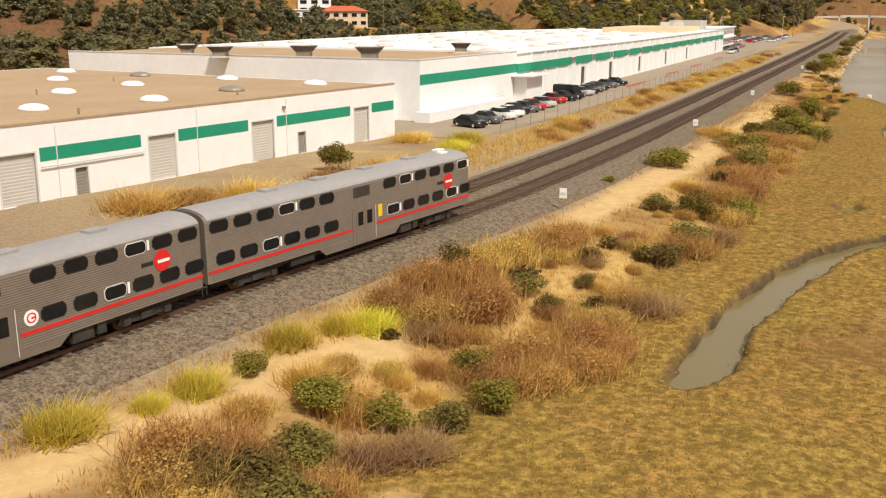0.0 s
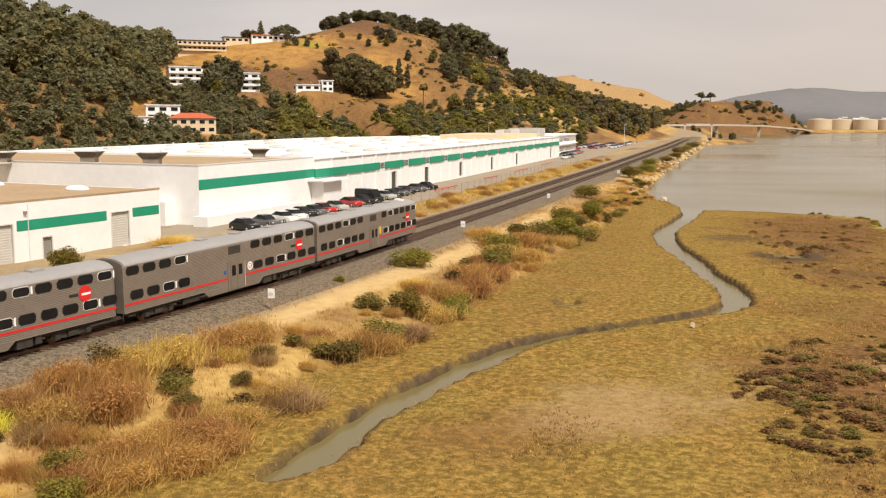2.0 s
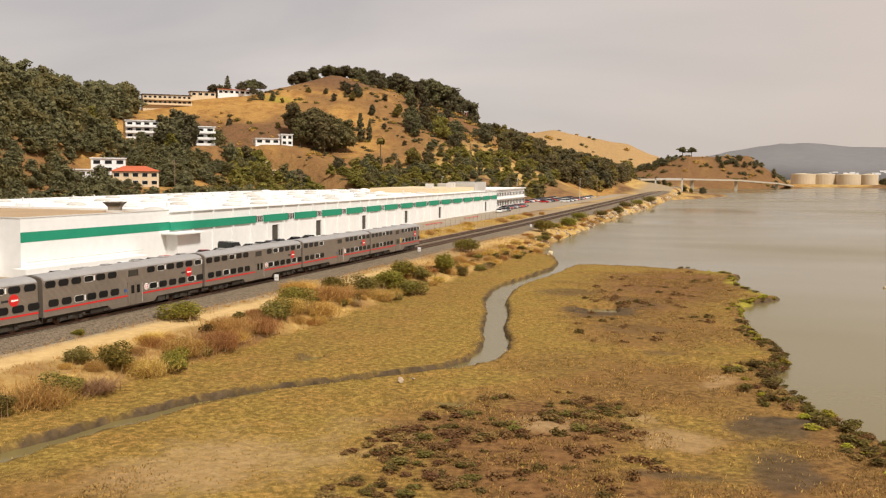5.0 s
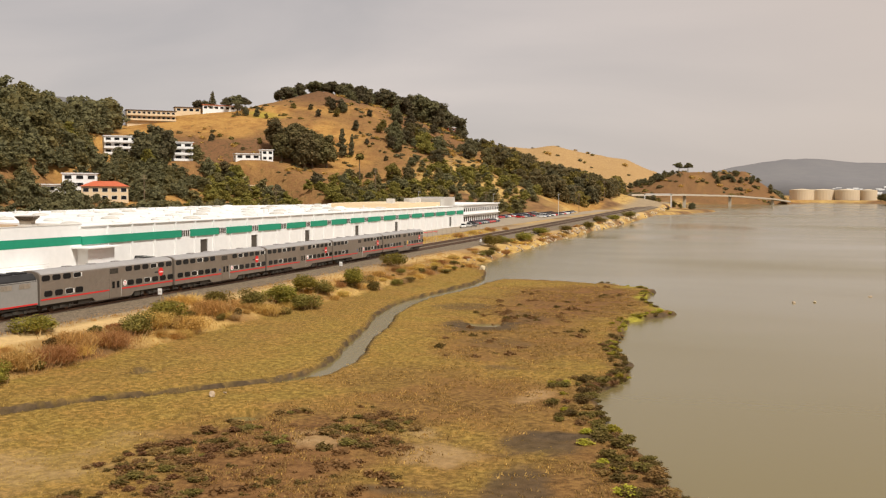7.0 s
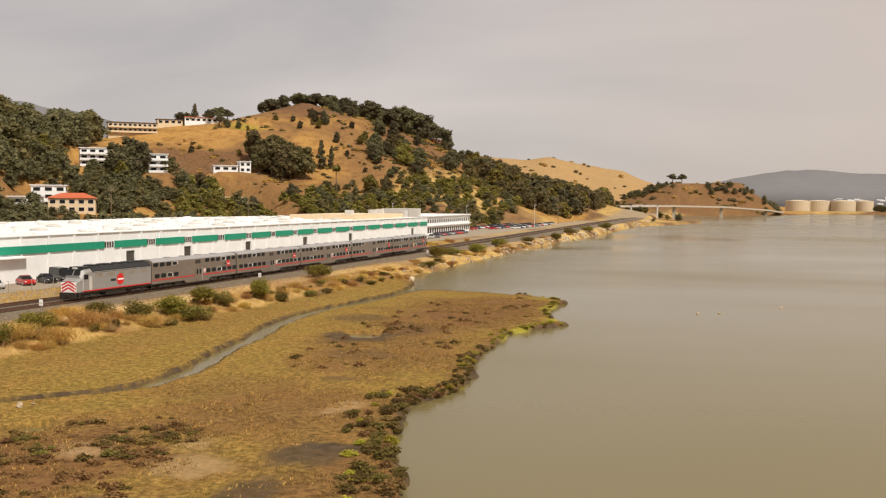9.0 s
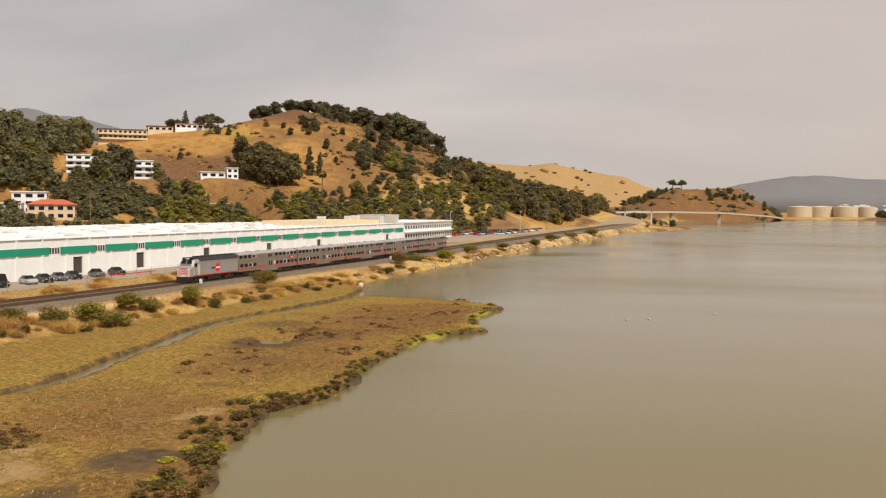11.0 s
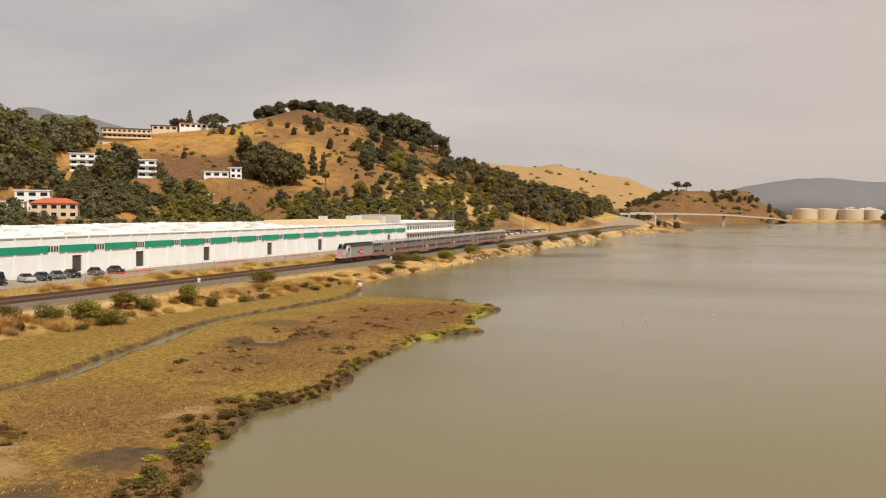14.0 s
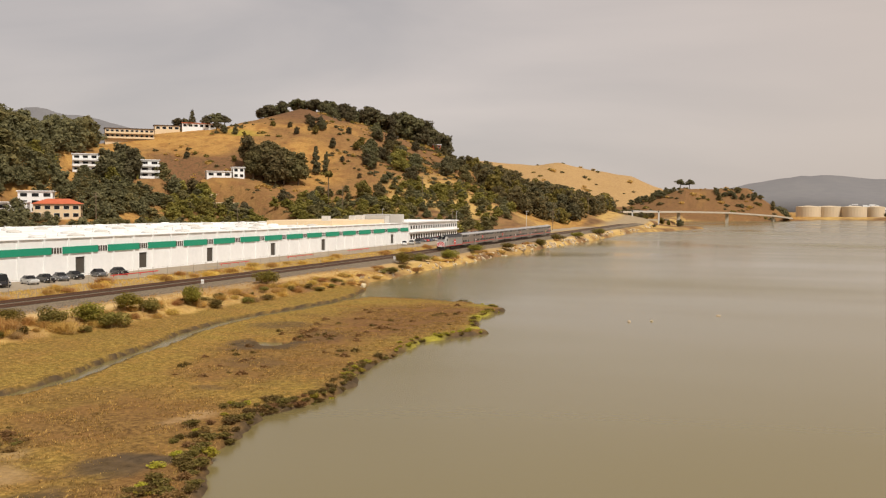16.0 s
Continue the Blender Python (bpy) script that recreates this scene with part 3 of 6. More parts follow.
def ground_material():
    m = bpy.data.materials.new("ground")
    m.use_nodes = True
    t = m.node_tree
    L = t.links.new
    b = t.nodes["Principled BSDF"]
    b.inputs["Roughness"].default_value, b.inputs["Specular IOR Level"].default_value = 0.95, 0.1
    geo = t.nodes.new("ShaderNodeNewGeometry")

    def noise_node(scale, detail=5, rough=0.55):
        n = t.nodes.new("ShaderNodeTexNoise")
        n.inputs["Scale"].default_value, n.inputs["Detail"].default_value, n.inputs["Roughness"].default_value = scale, detail, rough
        L(geo.outputs["Position"], n.inputs["Vector"])
        return n.outputs["Fac"]

    def span(v, lo, hi):
        r = t.nodes.new("ShaderNodeMapRange")
        r.inputs[1].default_value, r.inputs[2].default_value = lo, hi
        L(v, r.inputs[0])
        return r.outputs[0]

    def blend(f, a, c):
        x = t.nodes.new("ShaderNodeMix")
        x.data_type = "RGBA"
        L(f, x.inputs[0])
        for s, v in ((6, a), (7, c)):
            if isinstance(v, tuple):
                x.inputs[s].default_value = (*v, 1)
            else:
                L(v, x.inputs[s])
        return x.outputs[2]

    def split(name):
        a, s = t.nodes.new("ShaderNodeAttribute"), t.nodes.new("ShaderNodeSeparateColor")
        a.attribute_name = name
        L(a.outputs["Color"], s.inputs[0])
        return s.outputs

    big, mid, fine, hair = noise_node(0.02, 4), noise_node(0.16, 5), noise_node(1.1, 5, 0.65), noise_node(5.0, 4, 0.7)
    a, c, e = split("zone_a"), split("zone_b"), split("zone_c")
    spot = noise_node(0.42, 5, 0.7)
    gold = blend(span(fine, 0.3, 0.7), (0.35, 0.213, 0.0645), (0.57, 0.387, 0.138))
    gold = blend(span(mid, 0.50, 0.66), gold, blend(span(fine, 0.35, 0.65), (0.19, 0.104, 0.0387), (0.33, 0.189, 0.0688)))
    gold = blend(span(big, 0.46, 0.58), gold, blend(span(mid, 0.4, 0.6), (0.13, 0.0709, 0.0344), (0.24, 0.132, 0.0559)))
    green = blend(span(hair, 0.28, 0.72), (0.215, 0.14, 0.026), (0.447, 0.305, 0.0778))
    green = blend(span(mid, 0.4, 0.62), green, blend(span(hair, 0.28, 0.72), (0.255, 0.137, 0.0299), (0.499, 0.29, 0.0848)))
    clump = noise_node(2.1, 5, 0.7)
    green = blend(span(clump, 0.62, 0.42), green, (0.157, 0.0986, 0.0219))
    brown = blend(span(clump, 0.36, 0.62), (0.075, 0.036, 0.014), (0.24, 0.125, 0.045))
    brown = blend(span(mid, 0.46, 0.60), brown, blend(span(fine, 0.3, 0.7), (0.115, 0.054, 0.02), (0.25, 0.128, 0.048)))
    slope = blend(span(fine, 0.3, 0.7), (0.31, 0.158, 0.04), (0.45, 0.262, 0.082))
    slope = blend(span(mid, 0.45, 0.7), slope, (0.24, 0.112, 0.034))
    heath = blend(span(fine, 0.3, 0.7), (0.105, 0.054, 0.028), (0.21, 0.108, 0.052))
    heath = blend(span(spot, 0.52, 0.64), heath, (0.075, 0.052, 0.022))
    slope = blend(e[1], slope, heath)
    slope = blend(span(spot, 0.60, 0.70), slope, (0.085, 0.062, 0.024))
    gold = blend(e[0], gold, slope)
    col = blend(a[0], gold, green)
    col = blend(a[1], col, brown)
    col = blend(c[2], col, blend(span(fine, 0.3, 0.7), (0.26, 0.161, 0.0688), (0.45, 0.307, 0.155)))
    col = blend(a[2], col, blend(span(fine, 0.3, 0.7), (0.05, 0.034, 0.018), (0.115, 0.078, 0.045)))
    col = blend(e[2], col, blend(span(hair, 0.3, 0.7), (0.17, 0.15, 0.02), (0.40, 0.33, 0.05)))
    col = blend(c[1], col, blend(span(hair, 0.3, 0.7), (0.2, 0.151, 0.0946), (0.4, 0.302, 0.185)))
    col = blend(c[0], col, blend(span(fine, 0.25, 0.75), (0.46, 0.307, 0.129), (0.62, 0.435, 0.206)))
    L(col, b.inputs["Base Color"])
    bp = t.nodes.new("ShaderNodeBump")
    bp.inputs["Strength"].default_value, bp.inputs["Distance"].default_value = 0.7, 0.12
    L(hair, bp.inputs["Height"]), L(bp.outputs[0], b.inputs["Normal"])
    return m


g_me.materials.append(ground_material())
ground = tagged(new("ground", g_me), "dry grass, sandy path and olive salt marsh ground", "ground", kind="structure")


def zat(x, y):
    return float(ground_z(np.array([x]), np.array([y]))[0])


# ---- water ----
def water_material():
    m = bpy.data.materials.new("bay_water")
    m.use_nodes = True
    t = m.node_tree
    L = t.links.new
    b = t.nodes["Principled BSDF"]
    b.inputs["Base Color"].default_value = (0.165, 0.13, 0.052, 1)
    b.inputs["Roughness"].default_value, b.inputs["IOR"].default_value = 0.12, 1.33
    geo, mp = t.nodes.new("ShaderNodeNewGeometry"), t.nodes.new("ShaderNodeMapping")
    n1, n2 = t.nodes.new("ShaderNodeTexNoise"), t.nodes.new("ShaderNodeTexNoise")
    n1.inputs["Scale"].default_value, n1.inputs["Detail"].default_value = 1.6, 3
    n2.inputs["Scale"].default_value, n2.inputs["Detail"].default_value = 0.012, 3
    mp.inputs["Scale"].default_value = (0.5, 1.0, 1)
    L(geo.outputs["Position"], mp.inputs["Vector"]), L(mp.outputs[0], n1.inputs["Vector"]), L(mp.outputs[0], n2.inputs["Vector"])
    bp, rr = t.nodes.new("ShaderNodeBump"), t.nodes.new("ShaderNodeMapRange")
    bp.inputs["Strength"].default_value, bp.inputs["Distance"].default_value = 0.12, 0.05
    rr.inputs[1].default_value, rr.inputs[2].default_value, rr.inputs[3].default_value, rr.inputs[4].default_value = 0.4, 0.65, 0.10, 0.28
    L(n1.outputs["Fac"], bp.inputs["Height"]), L(bp.outputs[0], b.inputs["Normal"])
    L(n2.outputs["Fac"], rr.inputs[0]), L(rr.outputs[0], b.inputs["Roughness"])
    return m


w = Build().add([(-60, -300, WATER_Z), (4500, -300, WATER_Z), (4500, 5000, WATER_Z), (-60, 5000, WATER_Z)], [(0, 1, 2, 3)])
tagged(part("water", w, water_material()), "calm grey-brown bay and creek water", "water", kind="structure")


# ---- railway ----
def strip(profile, y0, y1, step, off=0.0, dz=0.0):
    """A profile of (offset, height) pairs swept along the track."""
    b = Build()
    rings = []
    for y in np.arange(y0, y1 + 0.1, step):
        x, z = track_x(y) + off, track_z(y) + dz
        rings.append([(x + p, y, z + q) for p, q in profile])
    return b.loft(rings)


FAR_TRACK = -4.5
ballast = strip([(-8.0, -0.95), (5.2, -1.0), (4.0, -0.62), (1.9, -0.22), (0.9, -0.20), (-0.9, -0.20), (-2.25, -0.34), (-3.6, -0.20), (-5.4, -0.20), (-6.6, -0.24)], -80, 960, 2.0)
tagged(part("ballast", ballast, M_BALLAST), "grey-brown crushed stone ballast under two tracks", "ballast", kind="structure")
for off in (0.0, FAR_TRACK):
    for gauge in (-0.75, 0.75):
        r = strip([(-0.07, -0.17), (0.07, -0.17), (0.035, -0.03), (0.037, 0.0), (-0.037, 0.0), (-0.035, -0.03)], -80, 960, 4.0, off + gauge)
        tagged(part("rail", r, M_RAIL), "rusty steel rail on wooden ties", "rail", "rails of two tracks", "structure")
tie = Build().box(-1.3, 1.3, -0.12, 0.12, -0.26, -0.165)
tie_me = tie.mesh("tie", M_TIE)
far_ties = Build()
ties = tagged(new("track_ties"), "dark wooden railway ties bedded in ballast", "railway ties", kind="structure")
for off in (0.0, FAR_TRACK):
    y = -20.0
    while y < 620:
        yy = y + random.uniform(-0.03, 0.03)
        if 58 < y < 136:
            ob = new("tie", tie_me)
            ob.parent = ties
            ob.location = (track_x(yy) + off + random.uniform(-0.06, 0.06), yy, track_z(yy))
        else:
            x, z = track_x(yy) + off, track_z(yy)
            far_ties.box(x - 1.3, x + 1.3, yy - 0.12, yy + 0.12, z - 0.26, z - 0.165)
        y += 0.56
rest = part("tie_rest", far_ties, M_TIE, ties)
tagged(rest, kind="stuff")


# ---- yard and buildings ----
def yard():
    b = Build()
    rings = []
    for y in np.arange(98, 700, 4.0):
        x1 = float(np.interp(y, [98, 125, 172, 284, 450, 700], [-38.5, -36.4, -34.6, -33.4, -31, -26]))
        x0 = x1 - float(np.interp(y, [98, 350, 440, 700], [22, 22, 26, 14]))
        z = 2.56
        rings.append([(x0, y, z - 0.3), (x1, y, z - 0.3), (x1, y, z), (x0, y, z)])
    return b.loft(rings)


tagged(part("asphalt_yard", yard(), M_ASPH), "worn grey-tan asphalt yard beside the warehouse", "pavement", kind="structure")


def seg_pose(p, q, z):
    return pose(p[0], p[1], z, 0, 0, -math.degrees(math.atan2(q[0] - p[0], q[1] - p[1])))


def wall_with_openings(length, h, openings, thick=0.35, z0=-0.4):
    """A wall along y with its face at x = 0, pierced by (y0, y1, z0, z1) openings."""
    b, y = Build(), 0.0
    for a, c, lo, hi in sorted(openings):
        if a > y:
            b.box(-thick, 0, y, a, z0, h)
        if lo > z0:
            b.box(-thick, 0, a, c, z0, lo)
        b.box(-thick, 0, a, c, hi, h)
        y = c
    if y < length:
        b.box(-thick, 0, y, length, z0, h)
    return b


def skylight(parent, x, y, z, sx, sy, m=None):
    b = Build()
    n = 12
    rings = []
    for k, (s, h) in enumerate(((1.0, 0.0), (1.0, 0.15), (0.85, 0.35), (0.5, 0.5), (0.12, 0.55))):
        rings.append([(x + sx * s * math.cos(2 * math.pi * i / n), y + sy * s * math.sin(2 * math.pi * i / n), z + h) for i in range(n)])
    return part("skylight", b.loft(rings), m or M_ROOFW, parent, smooth=True)


def shutter(parent, y0, y1, z1, mat, name="shutter_door"):
    b = Build()
    prof = [(-0.30, 0.0), (-0.22, 0.0)]
    k = 0.12
    while k < z1 - 0.05:
        prof += [(-0.205, k), (-0.225, k + 0.05)]
        k += 0.25
    prof += [(-0.22, z1), (-0.30, z1)]
    b.loft([[(x, y, z) for x, z in prof] for y in (y0, y1)])
    d = part(name, b, mat, parent)
    fr = Build().box(-0.2, 0.03, y0 - 0.12, y0, 0, z1 + 0.12).box(-0.2, 0.03, y1, y1 + 0.12, 0, z1 + 0.12).box(-0.2, 0.03, y0, y1, z1, z1 + 0.12)
    part("door_frame", fr, M_FRAME, parent)
    return d


def low_building():
    p, q, z = (-59.6, 19.0), (-47.8, 97.7), 2.5
    length, h, deep = math.hypot(q[0] - p[0], q[1] - p[1]), 5.75, 60.0
    t = thing("low_warehouse", "single-storey white warehouse with green band and tan gravel roof", "warehouse", m=seg_pose(p, q, z))
    u = lambda y: (y - 19.0) * length / 78.7
    rolls = [(u(49.3), u(52.2)), (u(62.7), u(65.5)), (u(74.8), u(77.7)), (u(90.3), u(92.8)), (u(33), u(35.8))]
    doors = [(u(55.5), u(56.6)), (u(81.2), u(82.3))]
    w = part("front_wall", wall_with_openings(length, h, [(a, b, 0, 3.7) for a, b in rolls] + [(a, b, 0, 2.1) for a, b in doors]), M_WHITE, t)
    for a, b in rolls:
        shutter(w, a, b, 3.7, M_SHUTTER)
    for a, b in doors:
        shutter(w, a, b, 2.1, M_GREYDOOR, "steel_door")
    for a, b in ((36.2, 48.9), (52.6, 61.9), (65.9, 74.3), (78.2, 89.6), (93.4, 97.5)):
        part("green_band", Build().box(0.0, 0.02, u(a), u(b), 2.98, 3.98), M_GREEN, w, "green painted band")
    for y in (22, 31, 42, 54, 68, 79.5):
        part("wall_joint", Build().box(0.0, 0.03, u(y), u(y) + 0.09, 0, h - 0.3), M_FRAME, w)
    part("coping", Build().box(-0.45, 0.06, -0.05, length + 0.05, h, h + 0.16), M_ROOFT, t, "brown roof-edge coping")
    part("side_wall", Build().box(-deep, -0.352, length - 0.35, length, -0.4, h), M_WHITE, t)
    part("side_wall", Build().box(-deep, -0.352, 0, 0.35, -0.4, h), M_WHITE, t)
    part("back_wall", Build().box(-deep - 0.35, -deep - 0.002, 0, length, -0.4, h), M_WHITE, t)
    part("roof", Build().box(-deep + 0.01, -0.46, 0.36, length - 0.36, h - 0.5, h - 0.02), M_ROOFT, t, "tan gravel roof")
    for i in range(7):
        for j in range(4):
            x, y = -7 - 14 * j - 2 * (i % 2), 7 + 11.2 * i + random.uniform(-1, 1)
            dark = (i + 2 * j) % 5 == 0
            skylight(t, x, y, h - 0.02, 1.5, 1.1, M_DUCT if dark else M_ROOFW)
    for x, y in ((-3, 40), (-5, 60), (-22, 50), (-30, 66), (-17, 33)):
        part("vent_pipe", Build().tube((x, y, h - 0.1), (x, y, h + 0.5), 0.09, 0.09), M_DUCT, t)
    part("floodlight", Build().box(0, 0.25, u(79), u(79) + 0.3, 4.6, 4.85), M_DUCT, w)
    part("pipe_rail", Build().tube((0.2, u(52.5), 2.6), (0.2, u(62), 2.6), 0.06, 0.06), M_FRAME, w)
    return t


low_building()


def rooftop_unit(x, y, z, w, d, h, turn=0):
    t = thing("rooftop_air_unit", "grey metal air handler with splayed hoods on the roof", "air conditioner", "rooftop air units", pose(x, y, z, 0, 0, turn))
    sec = lambda sx, sy, k: [(-sx, -sy, k), (sx, -sy, k), (sx, sy, k), (-sx, sy, k)]
    part("cabinet", Build().loft([sec(w * 0.28, d * 0.34, 0), sec(w * 0.30, d * 0.36, h * 0.5), sec(w * 0.52, d * 0.5, h)]), M_DUCT, t)
    part("curb", Build().box(-w * 0.36, w * 0.36, -d * 0.42, d * 0.42, 0, 0.2), M_FRAME, t)
    part("lid", Build().box(-w * 0.3, w * 0.3, -d * 0.4, d * 0.4, h, h + 0.12), M_FRAME, t)
    for k in range(5):
        f = 0.55 + 0.09 * k
        e = 0.30 + 0.22 * (f - 0.5) / 0.5
        g = 0.36 + 0.14 * (f - 0.5) / 0.5
        part("louvre", Build().box(w * e - 0.02, w * e + 0.08, -d * g, d * g, h * f, h * f + 0.05), M_UNDER, t)
        part("louvre", Build().box(-w * e, w * e, -d * g - 0.08, -d * g + 0.02, h * f, h * f + 0.05), M_UNDER, t)


def warehouse():
    z, h = 2.6, 7.2
    A, B, C, D = (-51.0, 111.6), (-48.6, 142.0), (-46.2, 211.0), (-45.2, 350.0)
    t = thing("long_warehouse", "long white warehouse with green band and flat white roof", "warehouse", m=pose(A[0], A[1], z))
    inv = pose(A[0], A[1], z).inverted()

    def placed(ob, p, q):
        ob.matrix_basis = inv @ seg_pose(p, q, z)
        return ob

    # taller front block
    L1 = math.hypot(B[0] - A[0], B[1] - A[1])
    w1 = placed(part("front_wall", wall_with_openings(L1, h + 0.35, [], 0.4), M_WHITE, t), A, B)
    part("green_band", Build().box(0, 0.025, 0, L1, 4.45, 5.75), M_GREEN, w1, "green painted band")
    part("loading_dock", Build().box(0.02, 2.2, -1.5, L1 - 8, -0.4, 1.25), M_WHITE, w1, "white loading dock wall")
    part("dock_rail", Build().tube((2.0, -1, 2.1), (2.0, L1 - 9, 2.1), 0.04, 0.04).tube((2.0, -1, 1.7), (2.0, L1 - 9, 1.7), 0.03, 0.03), M_FRAME, w1)
    part("entrance_block", Build().box(0.03, 2.2, L1 - 1.0, L1 + 5.0, -0.4, 3.9), M_WHITE, w1)
    part("canopy", Build().box(0.03, 3.4, L1 - 2.2, L1 + 5.4, 3.9, 4.12), M_WHITE, w1)
    side = placed(part("end_wall", Build().box(-62, -0.402, 0, 0.4, -0.4, h + 0.35), M_WHITE, t), A, B)
    part("side_shed", Build().box(-8.0, -3.5, -2.4, -0.02, -0.4, 3.0), M_WHITE, side)
    placed(part("front_roof", Build().box(-62, -0.41, 0.41, L1 - 0.3, h - 0.4, h + 0.1), M_ROOFT, t, "tan gravel roof"), A, B)
    placed(part("parapet", Build().box(-62, 0.05, L1 - 0.3, L1, h - 0.4, h + 0.4), M_WHITE, t), A, B)
    placed(part("coping", Build().box(-0.45, 0.06, -0.06, L1, h + 0.35, h + 0.47), M_FRAME, t), A, B)
    placed(part("coping", Build().box(-62, -0.45, -0.06, 0.4, h + 0.35, h + 0.47), M_FRAME, t), A, B)
    # long part, two straight runs
    bay = 6.1
    for p, q, first in ((B, C, True), (C, D, False)):
        L2 = math.hypot(q[0] - p[0], q[1] - p[1])
        nb = round(L2 / bay)
        step = L2 / nb
        doors, wins = [], []
        for i in range(nb):
            y = (i + 0.5) * step
            k = i + (0 if first else 1)
            if k % 2 == 0 and (not first or i > 3):
                wins.append((y - 1.5, y + 1.5, 4.45, 5.55))
            if (first and i in (5, 8)) or (not first and i in (1, 6, 11, 20)):
                doors.append((y - 1.3, y + 1.3, 0.4, 3.6))
        ops = [o for o in doors]
        w = placed(part("front_wall", wall_with_openings(L2, h, ops, 0.4), M_WHITE, t), p, q)
        for a, b, lo, hi in doors:
            part("dark_door", Build().box(-0.32, -0.25, a, b, lo, hi), M_DARKDOOR, w, "dark open loading door")
        y0 = 0.0
        for a, b, lo, hi in wins + [(L2, L2, 0, 0)]:
            if a > y0:
                part("green_band", Build().box(0, 0.235, y0, a, 4.35, 5.65), M_GREEN, w, "green painted band")
            y0 = b
        for a, b, lo, hi in wins:
            win = part("window", Build().box(0, 0.03, a, b, lo - 0.1, hi + 0.1), M_WHITE, w)
            for j in range(4):
                c = a + 0.1 + j * (b - a - 0.2) / 4
                part("pane", Build().box(0.03, 0.045, c + 0.05, c + (b - a - 0.2) / 4 - 0.12, lo, hi), M_DARKDOOR, win)
        for i in range(nb + 1):
            if first and i < 1:
                continue
            part("pilaster", Build().box(0.0, 0.22, i * step - 0.2, i * step + 0.2, -0.4, h), M_WHITE, w)
        part("coping", Build().box(-0.45, 0.25, 0, L2, h, h + 0.14), M_WHITE, w)
    # roof over the whole long part
    roof = [(B[0] - 0.46, B[1] + 0.02), (C[0] - 0.46, C[1]), (D[0] - 0.46, D[1] - 0.42), (-100, 349.6), (-119, 300), (-119, 142.5)]
    b = Build().prism([(x - A[0], y - A[1]) for x, y in roof], h - 0.5, h - 0.03)
    part("roof", b, M_ROOFW, t, "white membrane roof with low domes")
    part("end_wall", Build().box(-100 - A[0], D[0] - A[0] - 0.42, D[1] - A[1] - 0.4, D[1] - A[1], -0.4, h), M_WHITE, t)
    rng = random.Random(4)
    for i in range(17):
        for j in range(5):
            x, y = -55 - 13 * j + rng.uniform(-1.5, 1.5), 150 + 12.0 * i + rng.uniform(-1.5, 1.5)
            if x > -100 + 0.0 or y < 300:
                skylight(t, x - A[0], y - A[1], h - 0.03, 1.9, 1.3, (M_SHUTTER, M_ROOFW, M_FRAME)[(i + j) % 3])
    for i in range(26):
        x, y = rng.uniform(-110, -52), rng.uniform(146, 340)
        part("vent_pipe", Build().tube((x - A[0], y - A[1], h - 0.1), (x - A[0], y - A[1], h + rng.uniform(0.4, 1.0)), 0.14, 0.14), M_FRAME, t)
    # raised tan clerestory with machinery near the far end
    part("clerestory", Build().box(-75 - A[0], -52 - A[0], 300 - A[1], 344 - A[1], h - 0.02, h + 1.4), M_CREAM, t)
    part("penthouse", Build().box(-66 - A[0], -52 - A[0], 345 - A[1], 349 - A[1], h, h + 2.6), M_SHUTTER, t)
    for x, y, w in ((-58, 305, 2.2), (-56, 322, 1.8), (-60, 337, 2.4)):
        part("roof_machine", Build().box(x - A[0], x + w - A[0], y - A[1], y + w - A[1], h + 1.38, h + 2.9), M_FRAME, t)
    return t


warehouse()
for x, y, s in ((-82, 113, 1.0), (-71, 117, 1.1), (-59.5, 114.5, 1.15), (-57, 140, 1.0), (-93, 120, 0.9)):
    rooftop_unit(x, y, 2.6 + 7.2 + 0.1, 3.0 * s, 2.6 * s, 1.5 * s, 20)


def office():
    t = thing("white_office", "two-storey white office with rows of dark windows", "office building", m=pose(-50.5, 366, 2.6))
    part("wall", Build().box(-22, 0, 0, 60, -0.4, 7.0), M_WHITE, t)
    part("roof", Build().box(-22.5, 0.6, -0.5, 60.5, 7.0, 7.4), M_WHITE, t)
    part("floor_band", Build().box(0, 0.9, 0, 60, 3.3, 3.7), M_WHITE, t)
    part("penthouse", Build().box(-14, -3, -12, 2, 6.5, 10.2), M_SHUTTER, t)
    for k in range(20):
        for lo, hi in ((0.7, 2.7), (4.5, 6.0)):
            wdw = part("window", Build().box(0, 0.04, 1 + k * 2.95, 2.9 + k * 2.95, lo, hi), M_FRAME, t)
            part("pane", Build().box(0.04, 0.06, 1.12 + k * 2.95, 2.75 + k * 2.95, lo + 0.1, hi - 0.1), M_GLASS, wdw)


office()


# ---- fence, poles, signs ----
def yard_fence():
    t = thing("wire_fence", "thin grey wire fence with steel posts along the yard", "fence")
    y = 104.0
    pts = []
    while y < 330:
        x = float(np.interp(y, [98, 125, 172, 284, 450], [-37.9, -35.8, -34.0, -32.8, -30.5]))
        pts.append((x, y, 2.5))
        part("post", Build().tube((x, y, 2.2), (x, y, 4.3), 0.04, 0.04, 5), M_DUCT, t)
        y += 4.5
    for h in (0.4, 1.1, 1.75):
        b = Build()
        for p, q in zip(pts[:-1], pts[1:]):
            b.tube((p[0], p[1], p[2] + h), (q[0], q[1], q[2] + h), 0.012, 0.012, 3)
        part("wire", b, M_DUCT, t)


yard_fence()


